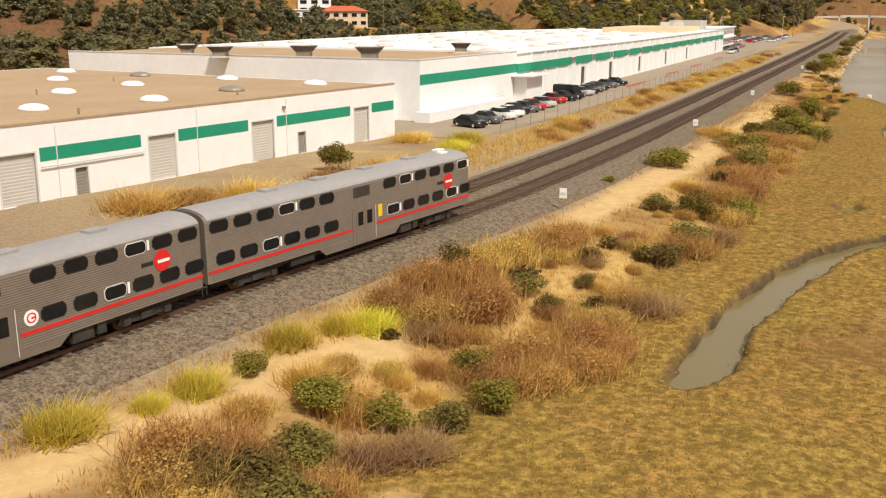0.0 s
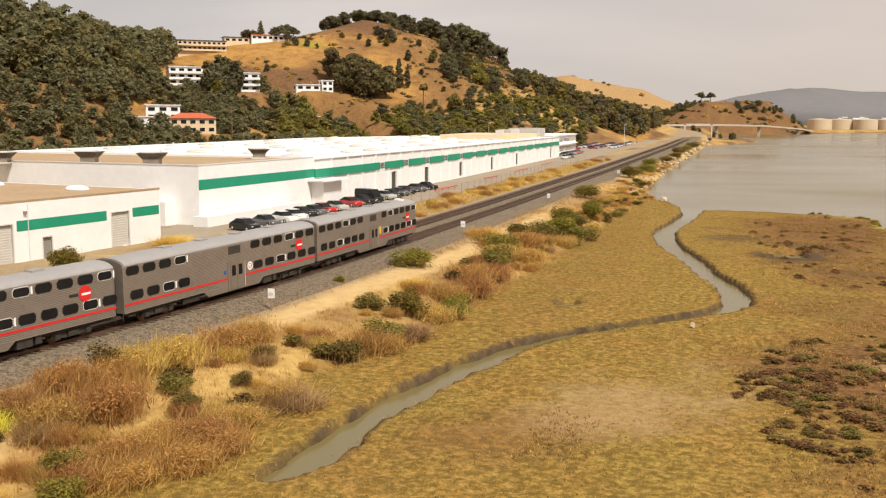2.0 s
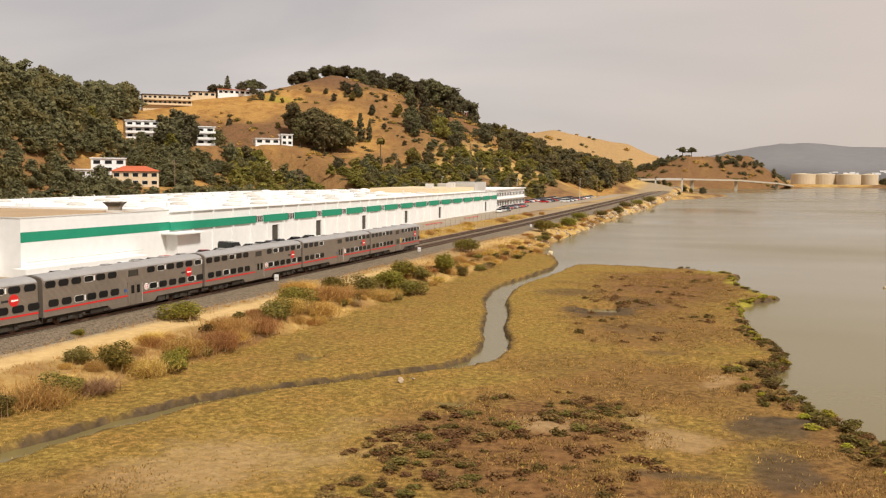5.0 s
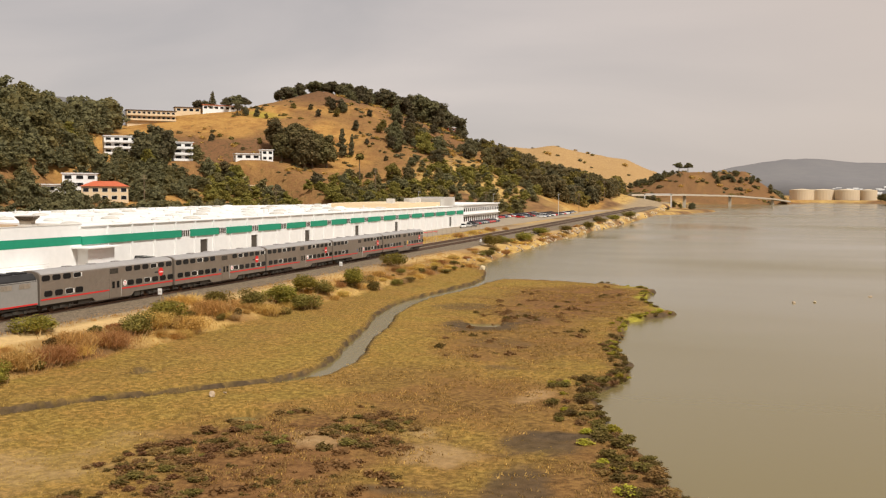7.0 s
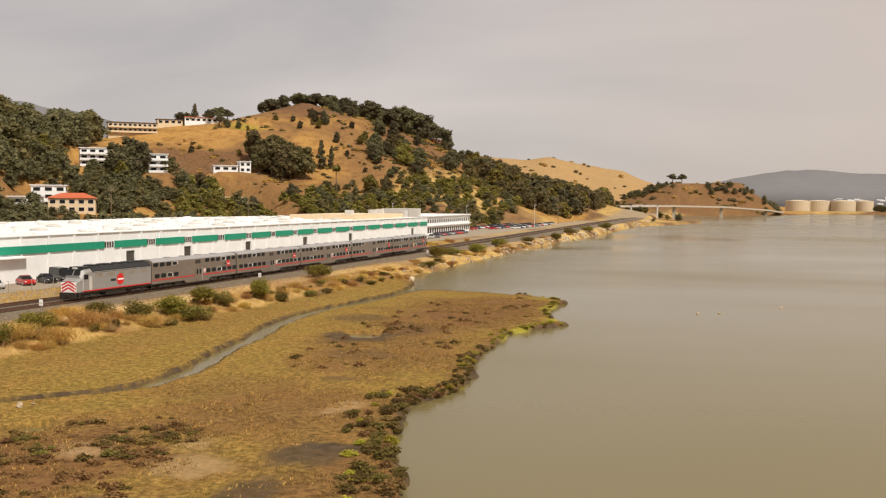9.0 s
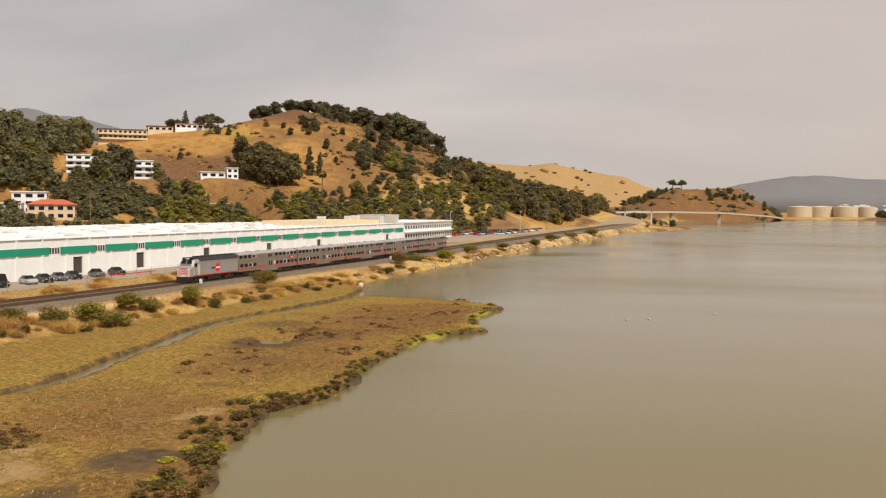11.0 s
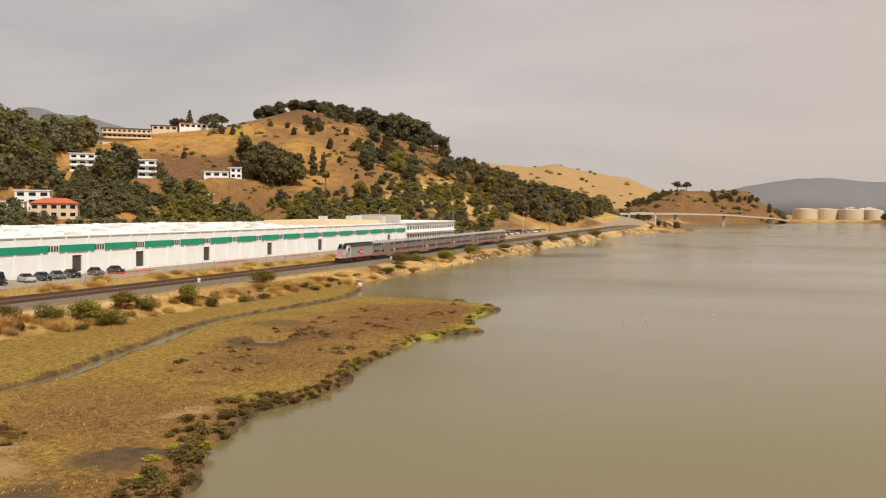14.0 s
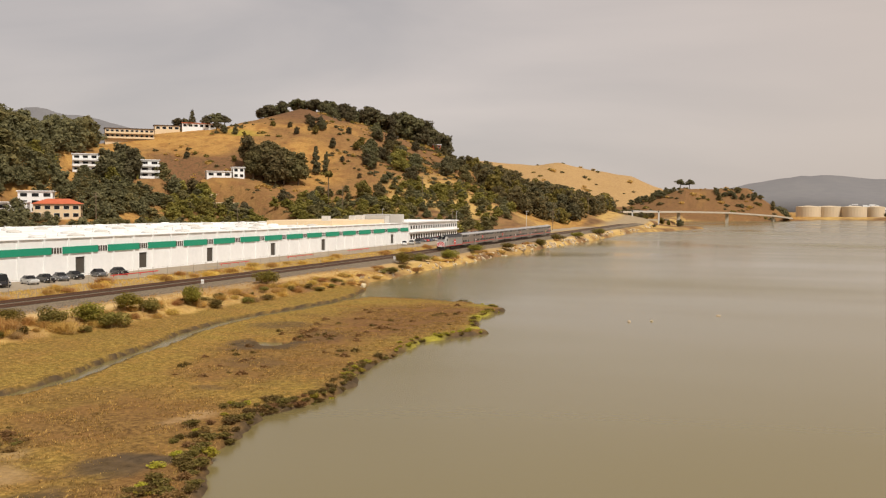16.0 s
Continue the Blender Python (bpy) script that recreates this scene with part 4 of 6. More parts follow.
for y0, y1 in ((174, 188), (212, 224), (244, 258), (282, 297)):
    t = thing("red_barrier_rail", "low red steel barrier rail on the yard", "barrier", "red barrier rails", pose(-38.6, y0, 2.56))
    part("rail", Build().tube((0, 0, 0.45), (0.5, y1 - y0, 0.45), 0.09, 0.09), M_RED, t)
    for k in range(4):
        yy = (y1 - y0) * (k + 0.2) / 3.6
        part("leg", Build().tube((0.5 * yy / (y1 - y0), yy, 0), (0.5 * yy / (y1 - y0), yy, 0.45), 0.05, 0.05), M_RED, t)


def marker(x, y, h, sides=2):
    t = thing("trackside_marker", "small white marker board on a post by the ballast", "sign", "trackside markers", pose(x, y, zat(x, y)))
    part("post", Build().tube((0, 0, -0.2), (0, 0, h), 0.05, 0.05), M_DUCT, t)
    part("board", Build().box(-0.28, 0.28, -0.05, -0.02, h - 0.75, h), M_SIGNW, t)
    part("board", Build().box(-0.2, 0.2, -0.075, -0.052, h - 0.5, h - 0.3), M_FRAME, t)


for x, y, h in ((-19.6, 68.5, 1.7), (-17.4, 116, 1.9), (-16.5, 170, 1.5), (-13.5, 255, 1.5)):
    marker(x, y, h)


def utility_pole(x, y, h, arms=True):
    t = thing("utility_pole", "weathered wooden utility pole with cross-arms", "pole", "utility poles", pose(x, y, zat(x, y), 0, 0, 20))
    part("pole", Build().tube((0, 0, -0.5), (0, 0, h), 0.18, 0.12), M_WOOD, t)
    if arms:
        for k in (0.5, 1.5):
            part("cross_arm", Build().box(-1.3, 1.3, -0.06, 0.06, h - k - 0.1, h - k + 0.06), M_WOOD, t)


for x, y, h in ((-168, 335, 12), (-125, 470, 14), (-100, 520, 13), (-70, 480, 12), (-48, 620, 12), (-40, 700, 12), (-36, 560, 11), (-150, 410, 12)):
    utility_pole(x, y, h)
for x, y in ((-96, 452), (-60, 455), (-37, 500)):
    t = thing("light_pole", "tall pale steel light pole", "lamp post", "light poles", pose(x, y, zat(x, y)))
    part("pole", Build().tube((0, 0, 0), (0, 0, 11), 0.12, 0.08), M_FRAME, t)
    part("lamp_head", Build().box(-0.2, 0.9, -0.15, 0.15, 10.9, 11.1), M_FRAME, t)


# ---- parked cars ----
def car_paint(name, c):
    return material(name, c, tuple(v * 1.15 for v in c), 3, 0.25, bump=0.0, spec=0.6)


PAINTS = {"black": car_paint("car_black", (0.012, 0.012, 0.014)), "white": car_paint("car_white", (0.72, 0.71, 0.69)), "red": car_paint("car_red", (0.42, 0.015, 0.015)),
          "silver": car_paint("car_silver", (0.42, 0.41, 0.39)), "grey": car_paint("car_grey", (0.10, 0.10, 0.105)), "blue": car_paint("car_blue", (0.03, 0.05, 0.10))}


def parked_car(colour, x, y, z, turn, van=False):
    big = 1.25 if van else 1.0
    label = f"{colour} van parked in the warehouse yard" if van else f"{colour} saloon car parked in the yard"
    t = thing("parked_van" if van else "parked_car", label, "van" if van else "car", "parked cars", pose(x, y, z, 0, 0, turn))
    hw, ln = 0.9 * (1.1 if van else 1), 2.25 * big

    def section(y, zlo, zhi, w, wt):
        return [(-w, y, zlo), (w, y, zlo), (w, y, (zlo + zhi) / 2), (wt, y, zhi), (-wt, y, zhi), (-w, y, (zlo + zhi) / 2)]

    hood = 1.0 if van else 0.86
    body = Build().loft([section(-ln, 0.4, 0.75, hw * 0.85, hw * 0.75), section(-ln * 0.92, 0.25, hood, hw, hw * 0.9), section(-ln * 0.4, 0.22, hood + 0.08, hw, hw * 0.95), section(ln * 0.45, 0.22, hood + 0.1, hw, hw * 0.95), section(ln * 0.93, 0.25, hood + 0.05, hw, hw * 0.9), section(ln, 0.4, 0.8, hw * 0.85, hw * 0.75)])
    part("body", body, PAINTS[colour], t, smooth=False)
    top = 2.15 if van else 1.45
    f0, f1, r0, r1 = ((-0.75, -0.5, 0.95, 0.99) if van else (-0.45, -0.1, 0.45, 0.88))
    cab = Build().loft([section(ln * f0, hood, hood + 0.06, hw * 0.86, hw * 0.8), section(ln * f1, hood, top, hw * 0.88, hw * 0.68), section(ln * r0, hood, top, hw * 0.88, hw * 0.68), section(ln * r1, hood, hood + (1.0 if van else 0.1), hw * 0.84, hw * 0.78)])
    part("glasshouse", cab, M_GLASS, t, "dark tinted glass")
    part("roof", Build().box(-hw * 0.7, hw * 0.7, ln * f1, ln * r0, top - 0.02, top + 0.03), PAINTS[colour], t)
    for sx in (-1, 1):
        for sy in (-0.62, 0.62):
            wheel = part("wheel", Build().tube((sx * (hw - 0.2), ln * sy, 0.32), (sx * (hw + 0.01), ln * sy, 0.32), 0.32, 0.32, 12), M_RUBBER, t)
            part("rim", Build().tube((sx * (hw + 0.005), ln * sy, 0.32), (sx * (hw + 0.02), ln * sy, 0.32), 0.19, 0.19, 8), M_FRAME, wheel)
        part("headlight", Build().box(sx * hw * 0.75 - 0.12, sx * hw * 0.75 + 0.12, -ln - 0.01, -ln * 0.97, 0.6, 0.72), M_FRAME, t)
    return t


for c, y, van in (("black", 108.5, 0), ("grey", 113.5, 0), ("white", 118.4, 0), ("white", 121.6, 0), ("black", 125.4, 0), ("grey", 128.4, 0), ("red", 131.6, 0), ("silver", 136.0, 0), ("red", 143.0, 0), ("black", 147.2, 0), ("black", 151.0, 1), ("silver", 157.5, 0), ("black", 161.5, 0), ("grey", 165.4, 0), ("black", 169.5, 0), ("grey", 176.0, 0), ("black", 181.5, 0)):
    parked_car(c, -42.6 + random.uniform(-0.4, 0.4), y, 2.56, 62 + random.uniform(-4, 4), bool(van))
lot = random.Random(8)
for i in range(11):
    parked_car(lot.choice(["white", "grey", "black", "red", "silver", "blue"]), -44.6, 362 + i * 3.3, 2.56, 88 + lot.uniform(-3, 3))
for i in range(3):
    parked_car(("white", "silver", "grey")[i], -40.5, 334 + i * 7, 2.56, 20)
for r in range(3):
    for i in range(16):
        parked_car(lot.choice(["white", "grey", "black", "red", "silver", "blue"]), -54 + 7.5 * r, 438 + i * 6.2 + 14 * r, 2.56, 80 + lot.uniform(-4, 4))


# ---- passenger train ----
def gallery_car(rear):
    """A double-deck car; rear: windows in a row behind the doors."""
    t = thing("passenger_car", "stainless double-deck passenger car with red stripe", "railway car", "cars of the train")
    hw, half = 1.52, 12.62

    def ring(y, s=1.0, drop=0.0):
        pts = [(-hw * s, 0.98), (hw * s, 0.98)]
        z, k = 1.02, 0
        while z < 4.32:
            pts.append((hw * s - (0.013 if k % 2 else 0.0), z))
            z += 0.055
            k += 1
        for a in range(0, 181, 15):
            pts.append((math.cos(radians(a)) * (hw - 0.03) * s, 4.34 + 0.50 * math.sin(radians(a)) - drop))
        z, m = 4.30, []
        k = 0
        while z > 1.0:
            m.append((-hw * s + (0.013 if k % 2 else 0.0), z))
            z -= 0.055
            k += 1
        return [(x, y, z) for x, z in pts + m]

    b = Build().loft([ring(-half, 0.96, 0.03), ring(-half + 0.18), ring(half - 0.18), ring(half, 0.96, 0.03)])
    part("body", b, M_STEEL, t, "fluted brownish stainless body")
    roof = []
    for y in (-half + 0.1, half - 0.1):
        roof.append([(math.cos(radians(a)) * (hw - 0.015), y, 4.355 + 0.51 * math.sin(radians(a))) for a in range(2, 179, 11)])
    n = len(roof[0])
    rb = Build().add(roof[0] + roof[1], [(i, i + 1, n + i + 1, n + i) for i in range(n - 1)])
    part("roof_skin", rb, M_CARROOF, t, "grey painted roof", smooth=True)
    for y in (-6.5, -2.2, 2.4, 7.2):
        part("roof_vent", Build().box(-0.35, 0.35, y - 0.5, y + 0.5, 4.8, 4.98), M_CARROOF, t)
    wz = ((3.70, 4.26, 0), (1.90, 2.50, 1))
    ys = [-11.7 + 1.72 * i for i in range(rear)] + [3.1 + 1.72 * i for i in range(6)]
    for sx in (-1, 1):
        for lo, hi, deck in wz:
            for i, y in enumerate(ys):
                y = y + (0.35 if deck else 0)
                fr = Build()
                w, c = 0.62, 0.14
                out = lambda g, x: [(x, y - w + c - g * 0.4, lo - g), (x, y + w - c + g * 0.4, lo - g), (x, y + w + g, lo + c), (x, y + w + g, hi - c), (x, y + w - c + g * 0.4, hi + g), (x, y - w + c - g * 0.4, hi + g), (x, y - w - g, hi - c), (x, y - w - g, lo + c)]
                bright = (i * 7 + deck * 3) % 4 == 1
                fr.loft([out(0.05, sx * (hw - 0.03)), out(0.05, sx * (hw + 0.012))])
                f = part("window", fr, M_FRAME if bright else M_BLACK, t)
                part("pane", Build().loft([out(0.0, sx * hw), out(0.0, sx * (hw + 0.02))]), M_GLASS, f)
                if bright:
                    part("white_placard", Build().box(min(sx * hw, sx * (hw + 0.012)), max(sx * hw, sx * (hw + 0.012)), y + w + 0.1, y + w + 0.24, lo + 0.03, hi - 0.03), M_SIGNW, t)
        a, c = sorted((sx * (hw - 0.02), sx * (hw + 0.014)))
        part("red_stripe", Build().box(a, c, -12.55, -0.75, 1.50, 1.66), M_RED, t, "red stripe")
        part("red_stripe", Build().box(a, c, 1.7, 12.6, 1.50, 1.66), M_RED, t, "red stripe")
        a, c = sorted((sx * (hw - 0.05), sx * (hw + 0.025)))
        part("door_panel", Build().box(a, c, -0.75, 1.65, 0.55, 2.95), M_STEEL, t, "smooth door bay")
        a2, c2 = sorted((sx * (hw + 0.025), sx * (hw + 0.045)))
        for y in (-0.42, 0.48):
            d = part("door", Build().box(a2, c2, y, y + 0.84, 0.62, 2.8), M_STEEL, t)
            a3, c3 = sorted((sx * (hw + 0.045), sx * (hw + 0.055)))
            part("pane", Build().box(a3, c3, y + 0.17, y + 0.67, 1.75, 2.6), M_GLASS, d)
        part("grab_rail", Build().tube((sx * (hw + 0.06), 1.5, 0.7), (sx * (hw + 0.06), 1.5, 2.8), 0.02, 0.02), M_FRAME, t)
        a4, c4 = sorted((sx * (hw - 0.03), sx * (hw + 0.012)))
        part("vent_panel", Build().box(a4, c4, -0.6, 1.0, 3.55, 4.2), M_GEAR, t, "dull intake grille")
        n = 18
        disc = lambda r, y0, z0, x0, x1: Build().loft([[(x, y0 + r * math.cos(2 * math.pi * i / n), z0 + r * math.sin(2 * math.pi * i / n)) for i in range(n)] for x in (x0, x1)])
        emblem = part("round_emblem", disc(0.55, 9.9, 3.05, sx * hw, sx * (hw + 0.018)), M_RED, t, "red disc emblem")
        a5, c5 = sorted((sx * (hw + 0.018), sx * (hw + 0.026)))
        part("emblem_bar", Build().box(a5, c5, 9.58, 10.36, 2.95, 3.1), M_SIGNW, emblem)
        part("emblem_bar", Build().box(a4, c4, 8.55 if sx > 0 else 10.5, 9.3 if sx > 0 else 11.25, 2.95, 3.15), M_BLACK, t)
        # skirt that dips under the door bay
        sk = [(-3.9, 0.98), (-3.3, 0.52), (3.6, 0.52), (4.2, 0.98)]
        part("skirt", Build().loft([[(x, y, z) for y, z in sk] for x in (sx * (hw - 0.06), sx * (hw - 0.005))]), M_STEEL, t)
        part("underfloor_case", Build().box(min(sx * 0.75, sx * 1.38), max(sx * 0.75, sx * 1.38), 4.4, 5.6, 0.35, 1.0).box(min(sx * 0.75, sx * 1.4), max(sx * 0.75, sx * 1.4), 5.8, 6.3, 0.4, 1.0), M_GEAR, t)
        part("underfloor_case", Build().box(min(sx * 0.7, sx * 1.35), max(sx * 0.7, sx * 1.35), -6.2, -4.2, 0.45, 1.0), M_UNDER, t)
    part("underframe", Build().box(-1.25, 1.25, -half + 0.3, half - 0.3, 0.72, 1.0), M_UNDER, t)
    for y in (-half, half):
        part("diaphragm", Build().box(-0.75, 0.75, min(y, y * 1.008), max(y, y * 1.008), 1.0, 3.4), M_BLACK, t)
        part("coupler", Build().box(-0.2, 0.2, min(y, y * 1.012), max(y, y * 1.012), 0.6, 0.98), M_UNDER, t)
        for sx in (-1, 1):
            part("end_ladder", Build().tube((sx * 1.35, y * 1.003, 0.4), (sx * 1.35, y * 1.003, 1.0), 0.03, 0.03), M_GEAR, t)
    for yb in (-8.9, 8.9):
        add_bogie(t, yb)
    return t


def add_bogie(t, yb, span=1.3):
    bg = part("bogie", Build().box(-0.95, 0.95, yb - 0.35, yb + 0.35, 0.45, 0.75), M_UNDER, t)
    for sx in (-1, 1):
        x0, x1 = sorted((sx * 1.0, sx * 1.2))
        part("side_frame", Build().loft([[(x, yb - span - 0.45, 0.42), (x, yb - 0.45, 0.3), (x, yb + 0.45, 0.3), (x, yb + span + 0.45, 0.42), (x, yb + span + 0.3, 0.68), (x, yb - span - 0.3, 0.68)] for x in (x0, x1)]), M_GEAR, bg)
        part("spring_pack", Build().box(min(sx * 1.2, sx * 1.32), max(sx * 1.2, sx * 1.32), yb - 0.4, yb + 0.4, 0.35, 0.7), M_GEAR, bg)
        for dy in (-span, span):
            part("wheel", Build().tube((sx * 0.68, yb + dy, 0.46), (sx * 0.82, yb + dy, 0.46), 0.46, 0.46, 16), M_RAIL, bg)
            part("axle_box", Build().box(min(sx * 1.2, sx * 1.36), max(sx * 1.2, sx * 1.36), yb + dy - 0.2, yb + dy + 0.2, 0.3, 0.62), M_GEAR, bg)


def locomotive():
    """The nose looks to -y: the engine pushes the train."""
    t = thing("locomotive", "grey diesel locomotive with black roof and striped nose", "locomotive")
    hw = 1.52
    sec = lambda y, top, s=1.0, lo=1.15: [(-hw * s, y, lo), (hw * s, y, lo), (hw * s, y, top - 0.75), (hw * s * 0.96, y, top - 0.6), (hw * 0.62 * s, y, top - 0.04), (0, y, top), (-hw * 0.62 * s, y, top - 0.04), (-hw * s * 0.96, y, top - 0.6), (-hw * s, y, top - 0.75)]
    part("body", Build().loft([sec(-5.9, 4.62), sec(8.35, 4.62), sec(8.5, 4.5, 0.97)]), M_LOCO, t, "light grey painted body")
    rf = []
    for y in (-5.4, 8.3):
        rf.append([(hw * 1.004, y, 3.75), (hw * 0.98, y, 4.06), (hw * 0.64, y, 4.63), (0, y, 4.68), (-hw * 0.64, y, 4.63), (-hw * 0.98, y, 4.06), (-hw * 1.004, y, 3.75), (0, y, 3.7)])
    part("roof_hood", Build().loft(rf), M_BLACK, t, "black roof hood")
    for y, w in ((-3.6, 1.6), (-0.6, 2.2), (2.4, 1.2), (4.8, 1.6), (7.0, 1.4)):
        part("roof_fan", Build().box(-0.8, 0.8, y - w / 2, y + w / 2, 4.6, 4.82), M_BLACK, t)
    cab = Build().loft([sec(-5.9, 4.55), sec(-6.9, 4.5), sec(-7.6, 3.55, 0.99)])
    part("cab", cab, M_LOCO, t)
    nose = Build().loft([[(-hw, -7.4, 1.15), (hw, -7.4, 1.15), (hw, -7.4, 2.95), (1.2, -7.4, 3.2), (-1.2, -7.4, 3.2), (-hw, -7.4, 2.95)], [(-hw * 0.86, -8.45, 1.15), (hw * 0.86, -8.45, 1.15), (hw * 0.86, -8.45, 2.5), (1.0, -8.45, 2.72), (-1.0, -8.45, 2.72), (-hw * 0.86, -8.45, 2.5)]])
    part("nose", nose, M_LOCO, t, "grey nose")
    plate = part("nose_plate", Build().box(-1.3, 1.3, -8.52, -8.45, 1.15, 2.6), M_SIGNW, t)
    for k in range(3):
        z = 1.25 + k * 0.45
        for sx in (-1, 1):
            part("chevron", Build().add([(0, -8.53, z + 0.42), (0, -8.53, z + 0.68), (sx * 1.28, -8.53, z + 0.05), (sx * 1.28, -8.53, z - 0.2)], [(0, 1, 2, 3) if sx < 0 else (3, 2, 1, 0)]), M_RED, plate, "red chevron stripe")
    for sx in (-1, 1):
        part("windscreen", Build().add([(sx * 0.1, -7.66, 3.56), (sx * 1.3, -7.66, 3.56), (sx * 0.98, -7.06, 4.36), (sx * 0.1, -7.06, 4.4)], [(0, 1, 2, 3)]), M_GLASS, t)
        a, c = sorted((sx * hw, sx * (hw + 0.015)))
        part("cab_window", Build().box(a, c, -7.1, -6.2, 2.9, 3.6), M_GLASS, t)
        part("cab_door", Build().box(a, c, -6.0, -5.4, 1.3, 3.3), M_SHUTTER, t)
        part("red_stripe", Build().box(a, c, -7.3, 8.4, 1.17, 1.33), M_RED, t, "red stripe")
        for k in range(5):
            part("side_grille", Build().box(a, c, -4.6 + k * 2.6, -3.0 + k * 2.6, 3.1, 3.65), M_DUCT, t)
        n = 20
        em = part("round_emblem", Build().loft([[(x, 0.9 + 0.85 * math.cos(2 * math.pi * i / n), 2.45 + 0.85 * math.sin(2 * math.pi * i / n)) for i in range(n)] for x in (sx * hw, sx * (hw + 0.02))]), M_RED, t, "red disc emblem")
        a5, c5 = sorted((sx * (hw + 0.02), sx * (hw + 0.03)))
        part("emblem_bar", Build().box(a5, c5, 0.3, 1.68, 2.33, 2.55), M_SIGNW, em)
        part("emblem_bar", Build().box(a, c, -1.3, -0.1, 2.25, 2.6), M_BLACK, t)
        part("handrail", Build().tube((sx * 1.56, -7.35, 1.3), (sx * 1.56, -7.35, 3.2), 0.025, 0.025), M_SIGNW, t)
        part("step", Build().box(min(sx * 1.1, sx * 1.5), max(sx * 1.1, sx * 1.5), -8.2, -7.7, 0.4, 1.1), M_UNDER, t)
    part("pilot", Build().box(-1.35, 1.35, -8.75, -8.5, 0.25, 1.1), M_UNDER, t)
    part("cab_roof", Build().box(-1.2, 1.2, -6.95, -5.4, 4.46, 4.66), M_BLACK, t, "black cab roof")
    for sx in (-0.85, 0.85):
        part("number_box", Build().box(sx - 0.3, sx + 0.3, -7.12, -6.9, 4.28, 4.48), M_BLACK, t)
        part("hand_rail", Build().tube((sx * 1.35, -8.6, 1.15), (sx * 1.35, -8.6, 2.3), 0.03, 0.03), M_SIGNW, t)
    part("headlamp", Build().box(-0.3, 0.3, -7.3, -7.0, 4.36, 4.6), M_FRAME, t)
    part("frame", Build().box(-1.4, 1.4, -8.3, 8.4, 0.85, 1.15), M_UNDER, t)
    part("fuel_tank", Build().box(-1.3, 1.3, -2.2, 2.4, 0.3, 0.9), M_UNDER, t)
    part("coupler", Build().box(-0.2, 0.2, -9.0, -8.7, 0.6, 0.95), M_UNDER, t)
    for yb in (-5.2, 5.4):
        add_bogie(t, yb, 1.37)
    return t


CAR_A, CAR_B = gallery_car(6), gallery_car(4)
TRAIN = [CAR_A, CAR_B, copy_thing(CAR_A, pose(0, 0, 0)), copy_thing(CAR_A, pose(0, 0, 0)), copy_thing(CAR_B, pose(0, 0, 0)), locomotive()]
part("horn_cluster", Build().box(-0.7, -0.2, 11.1, 12.0, 4.72, 4.95).box(0.15, 0.6, 10.4, 11.2, 4.72, 4.93), M_SIGNW, TRAIN[0], "white roof equipment")
for sx in (-1, 1):
    x0, x1 = sorted((sx * 1.5, sx * 1.538))
    part("yellow_sign", Build().box(x0, x1, 1.85, 2.25, 1.95, 2.75), M_YEL, TRAIN[0], "yellow notice")
    part("front_window", Build().box(x0, x1, 11.9, 12.4, 3.7, 4.25), M_FRAME, TRAIN[0])
    for k, ob in enumerate(TRAIN[1:5]):
        for r, m, o in ((0.36, M_SIGNW, 0.02), (0.24, M_RED, 0.026), (0.17, M_SIGNW, 0.032)):
            ring = lambda x: [(x, 2.3 + r * math.cos(2 * math.pi * i / 18), 2.22 + r * math.sin(2 * math.pi * i / 18)) for i in range(18)]
            part("round_sign", Build().loft([ring(sx * 1.5), ring(sx * (1.52 + o))]), m, ob, "white round sign")
        a6, c6 = sorted((sx * 1.552, sx * 1.558))
        part("sign_bar", Build().box(a6, c6, 2.28, 2.5, 2.17, 2.26), M_RED, ob)
        if k % 2 == 0:
            part("blue_sign", Build().box(x0, x1, -1.25, -0.95, 2.0, 2.3), M_BLUE, ob)
for ob in TRAIN:
    ob.scale = (0.94, 0.945, 0.94)
TRAIN_BACK = [12.1 + 24.35 * k for k in range(5)] + [121.7 + 8.0]

# how far the head of the train is up the line (y in metres), second by second
HEAD = [(0, 61.4), (0.5, 71.6), (1, 82.4), (1.5, 93.8), (3.5, 141.2), (5, 176.6), (8.5, 252.3), (9, 263.2), (9.5, 274.3), (12, 330.0), (12.5, 340.6), (13, 350.9), (13.5, 361.4), (14, 372.3), (14.5, 383.6), (15, 396.0), (15.4, 413.6), (15.6, 422.2), (15.8, 431.0), (16, 439.8)]
ARC = np.concatenate([[0], np.cumsum(np.hypot(np.diff(FINE_X), np.diff(FINE_Y)))])


def on_track(s):
    y = np.interp(s, ARC, FINE_Y)
    return Vector((float(track_x(y)), float(y), float(track_z(y))))


def train_pose(s, wheelbase):
    a, b = on_track(s - wheelbase / 2), on_track(s + wheelbase / 2)
    c = (a + b) / 2
    d = b - a
    return pose(c.x, c.y, c.z, math.degrees(math.atan2(d.z, math.hypot(d.x, d.y))), 0, -math.degrees(math.atan2(d.x, d.y)))


def motions():
    times = sorted({0.5 * k for k in range(33)} | {15.4, 15.6, 15.8})
    for ob, back in zip(TRAIN, TRAIN_BACK):
        rows = []
        for tt in times:
            y = np.interp(tt, [h[0] for h in HEAD], [h[1] for h in HEAD])
            s = float(np.interp(y, FINE_Y, ARC)) - back
            rows.append((tt, train_pose(s, 17.8 if ob is not TRAIN[-1] else 10.6)))
        walk(ob, rows)


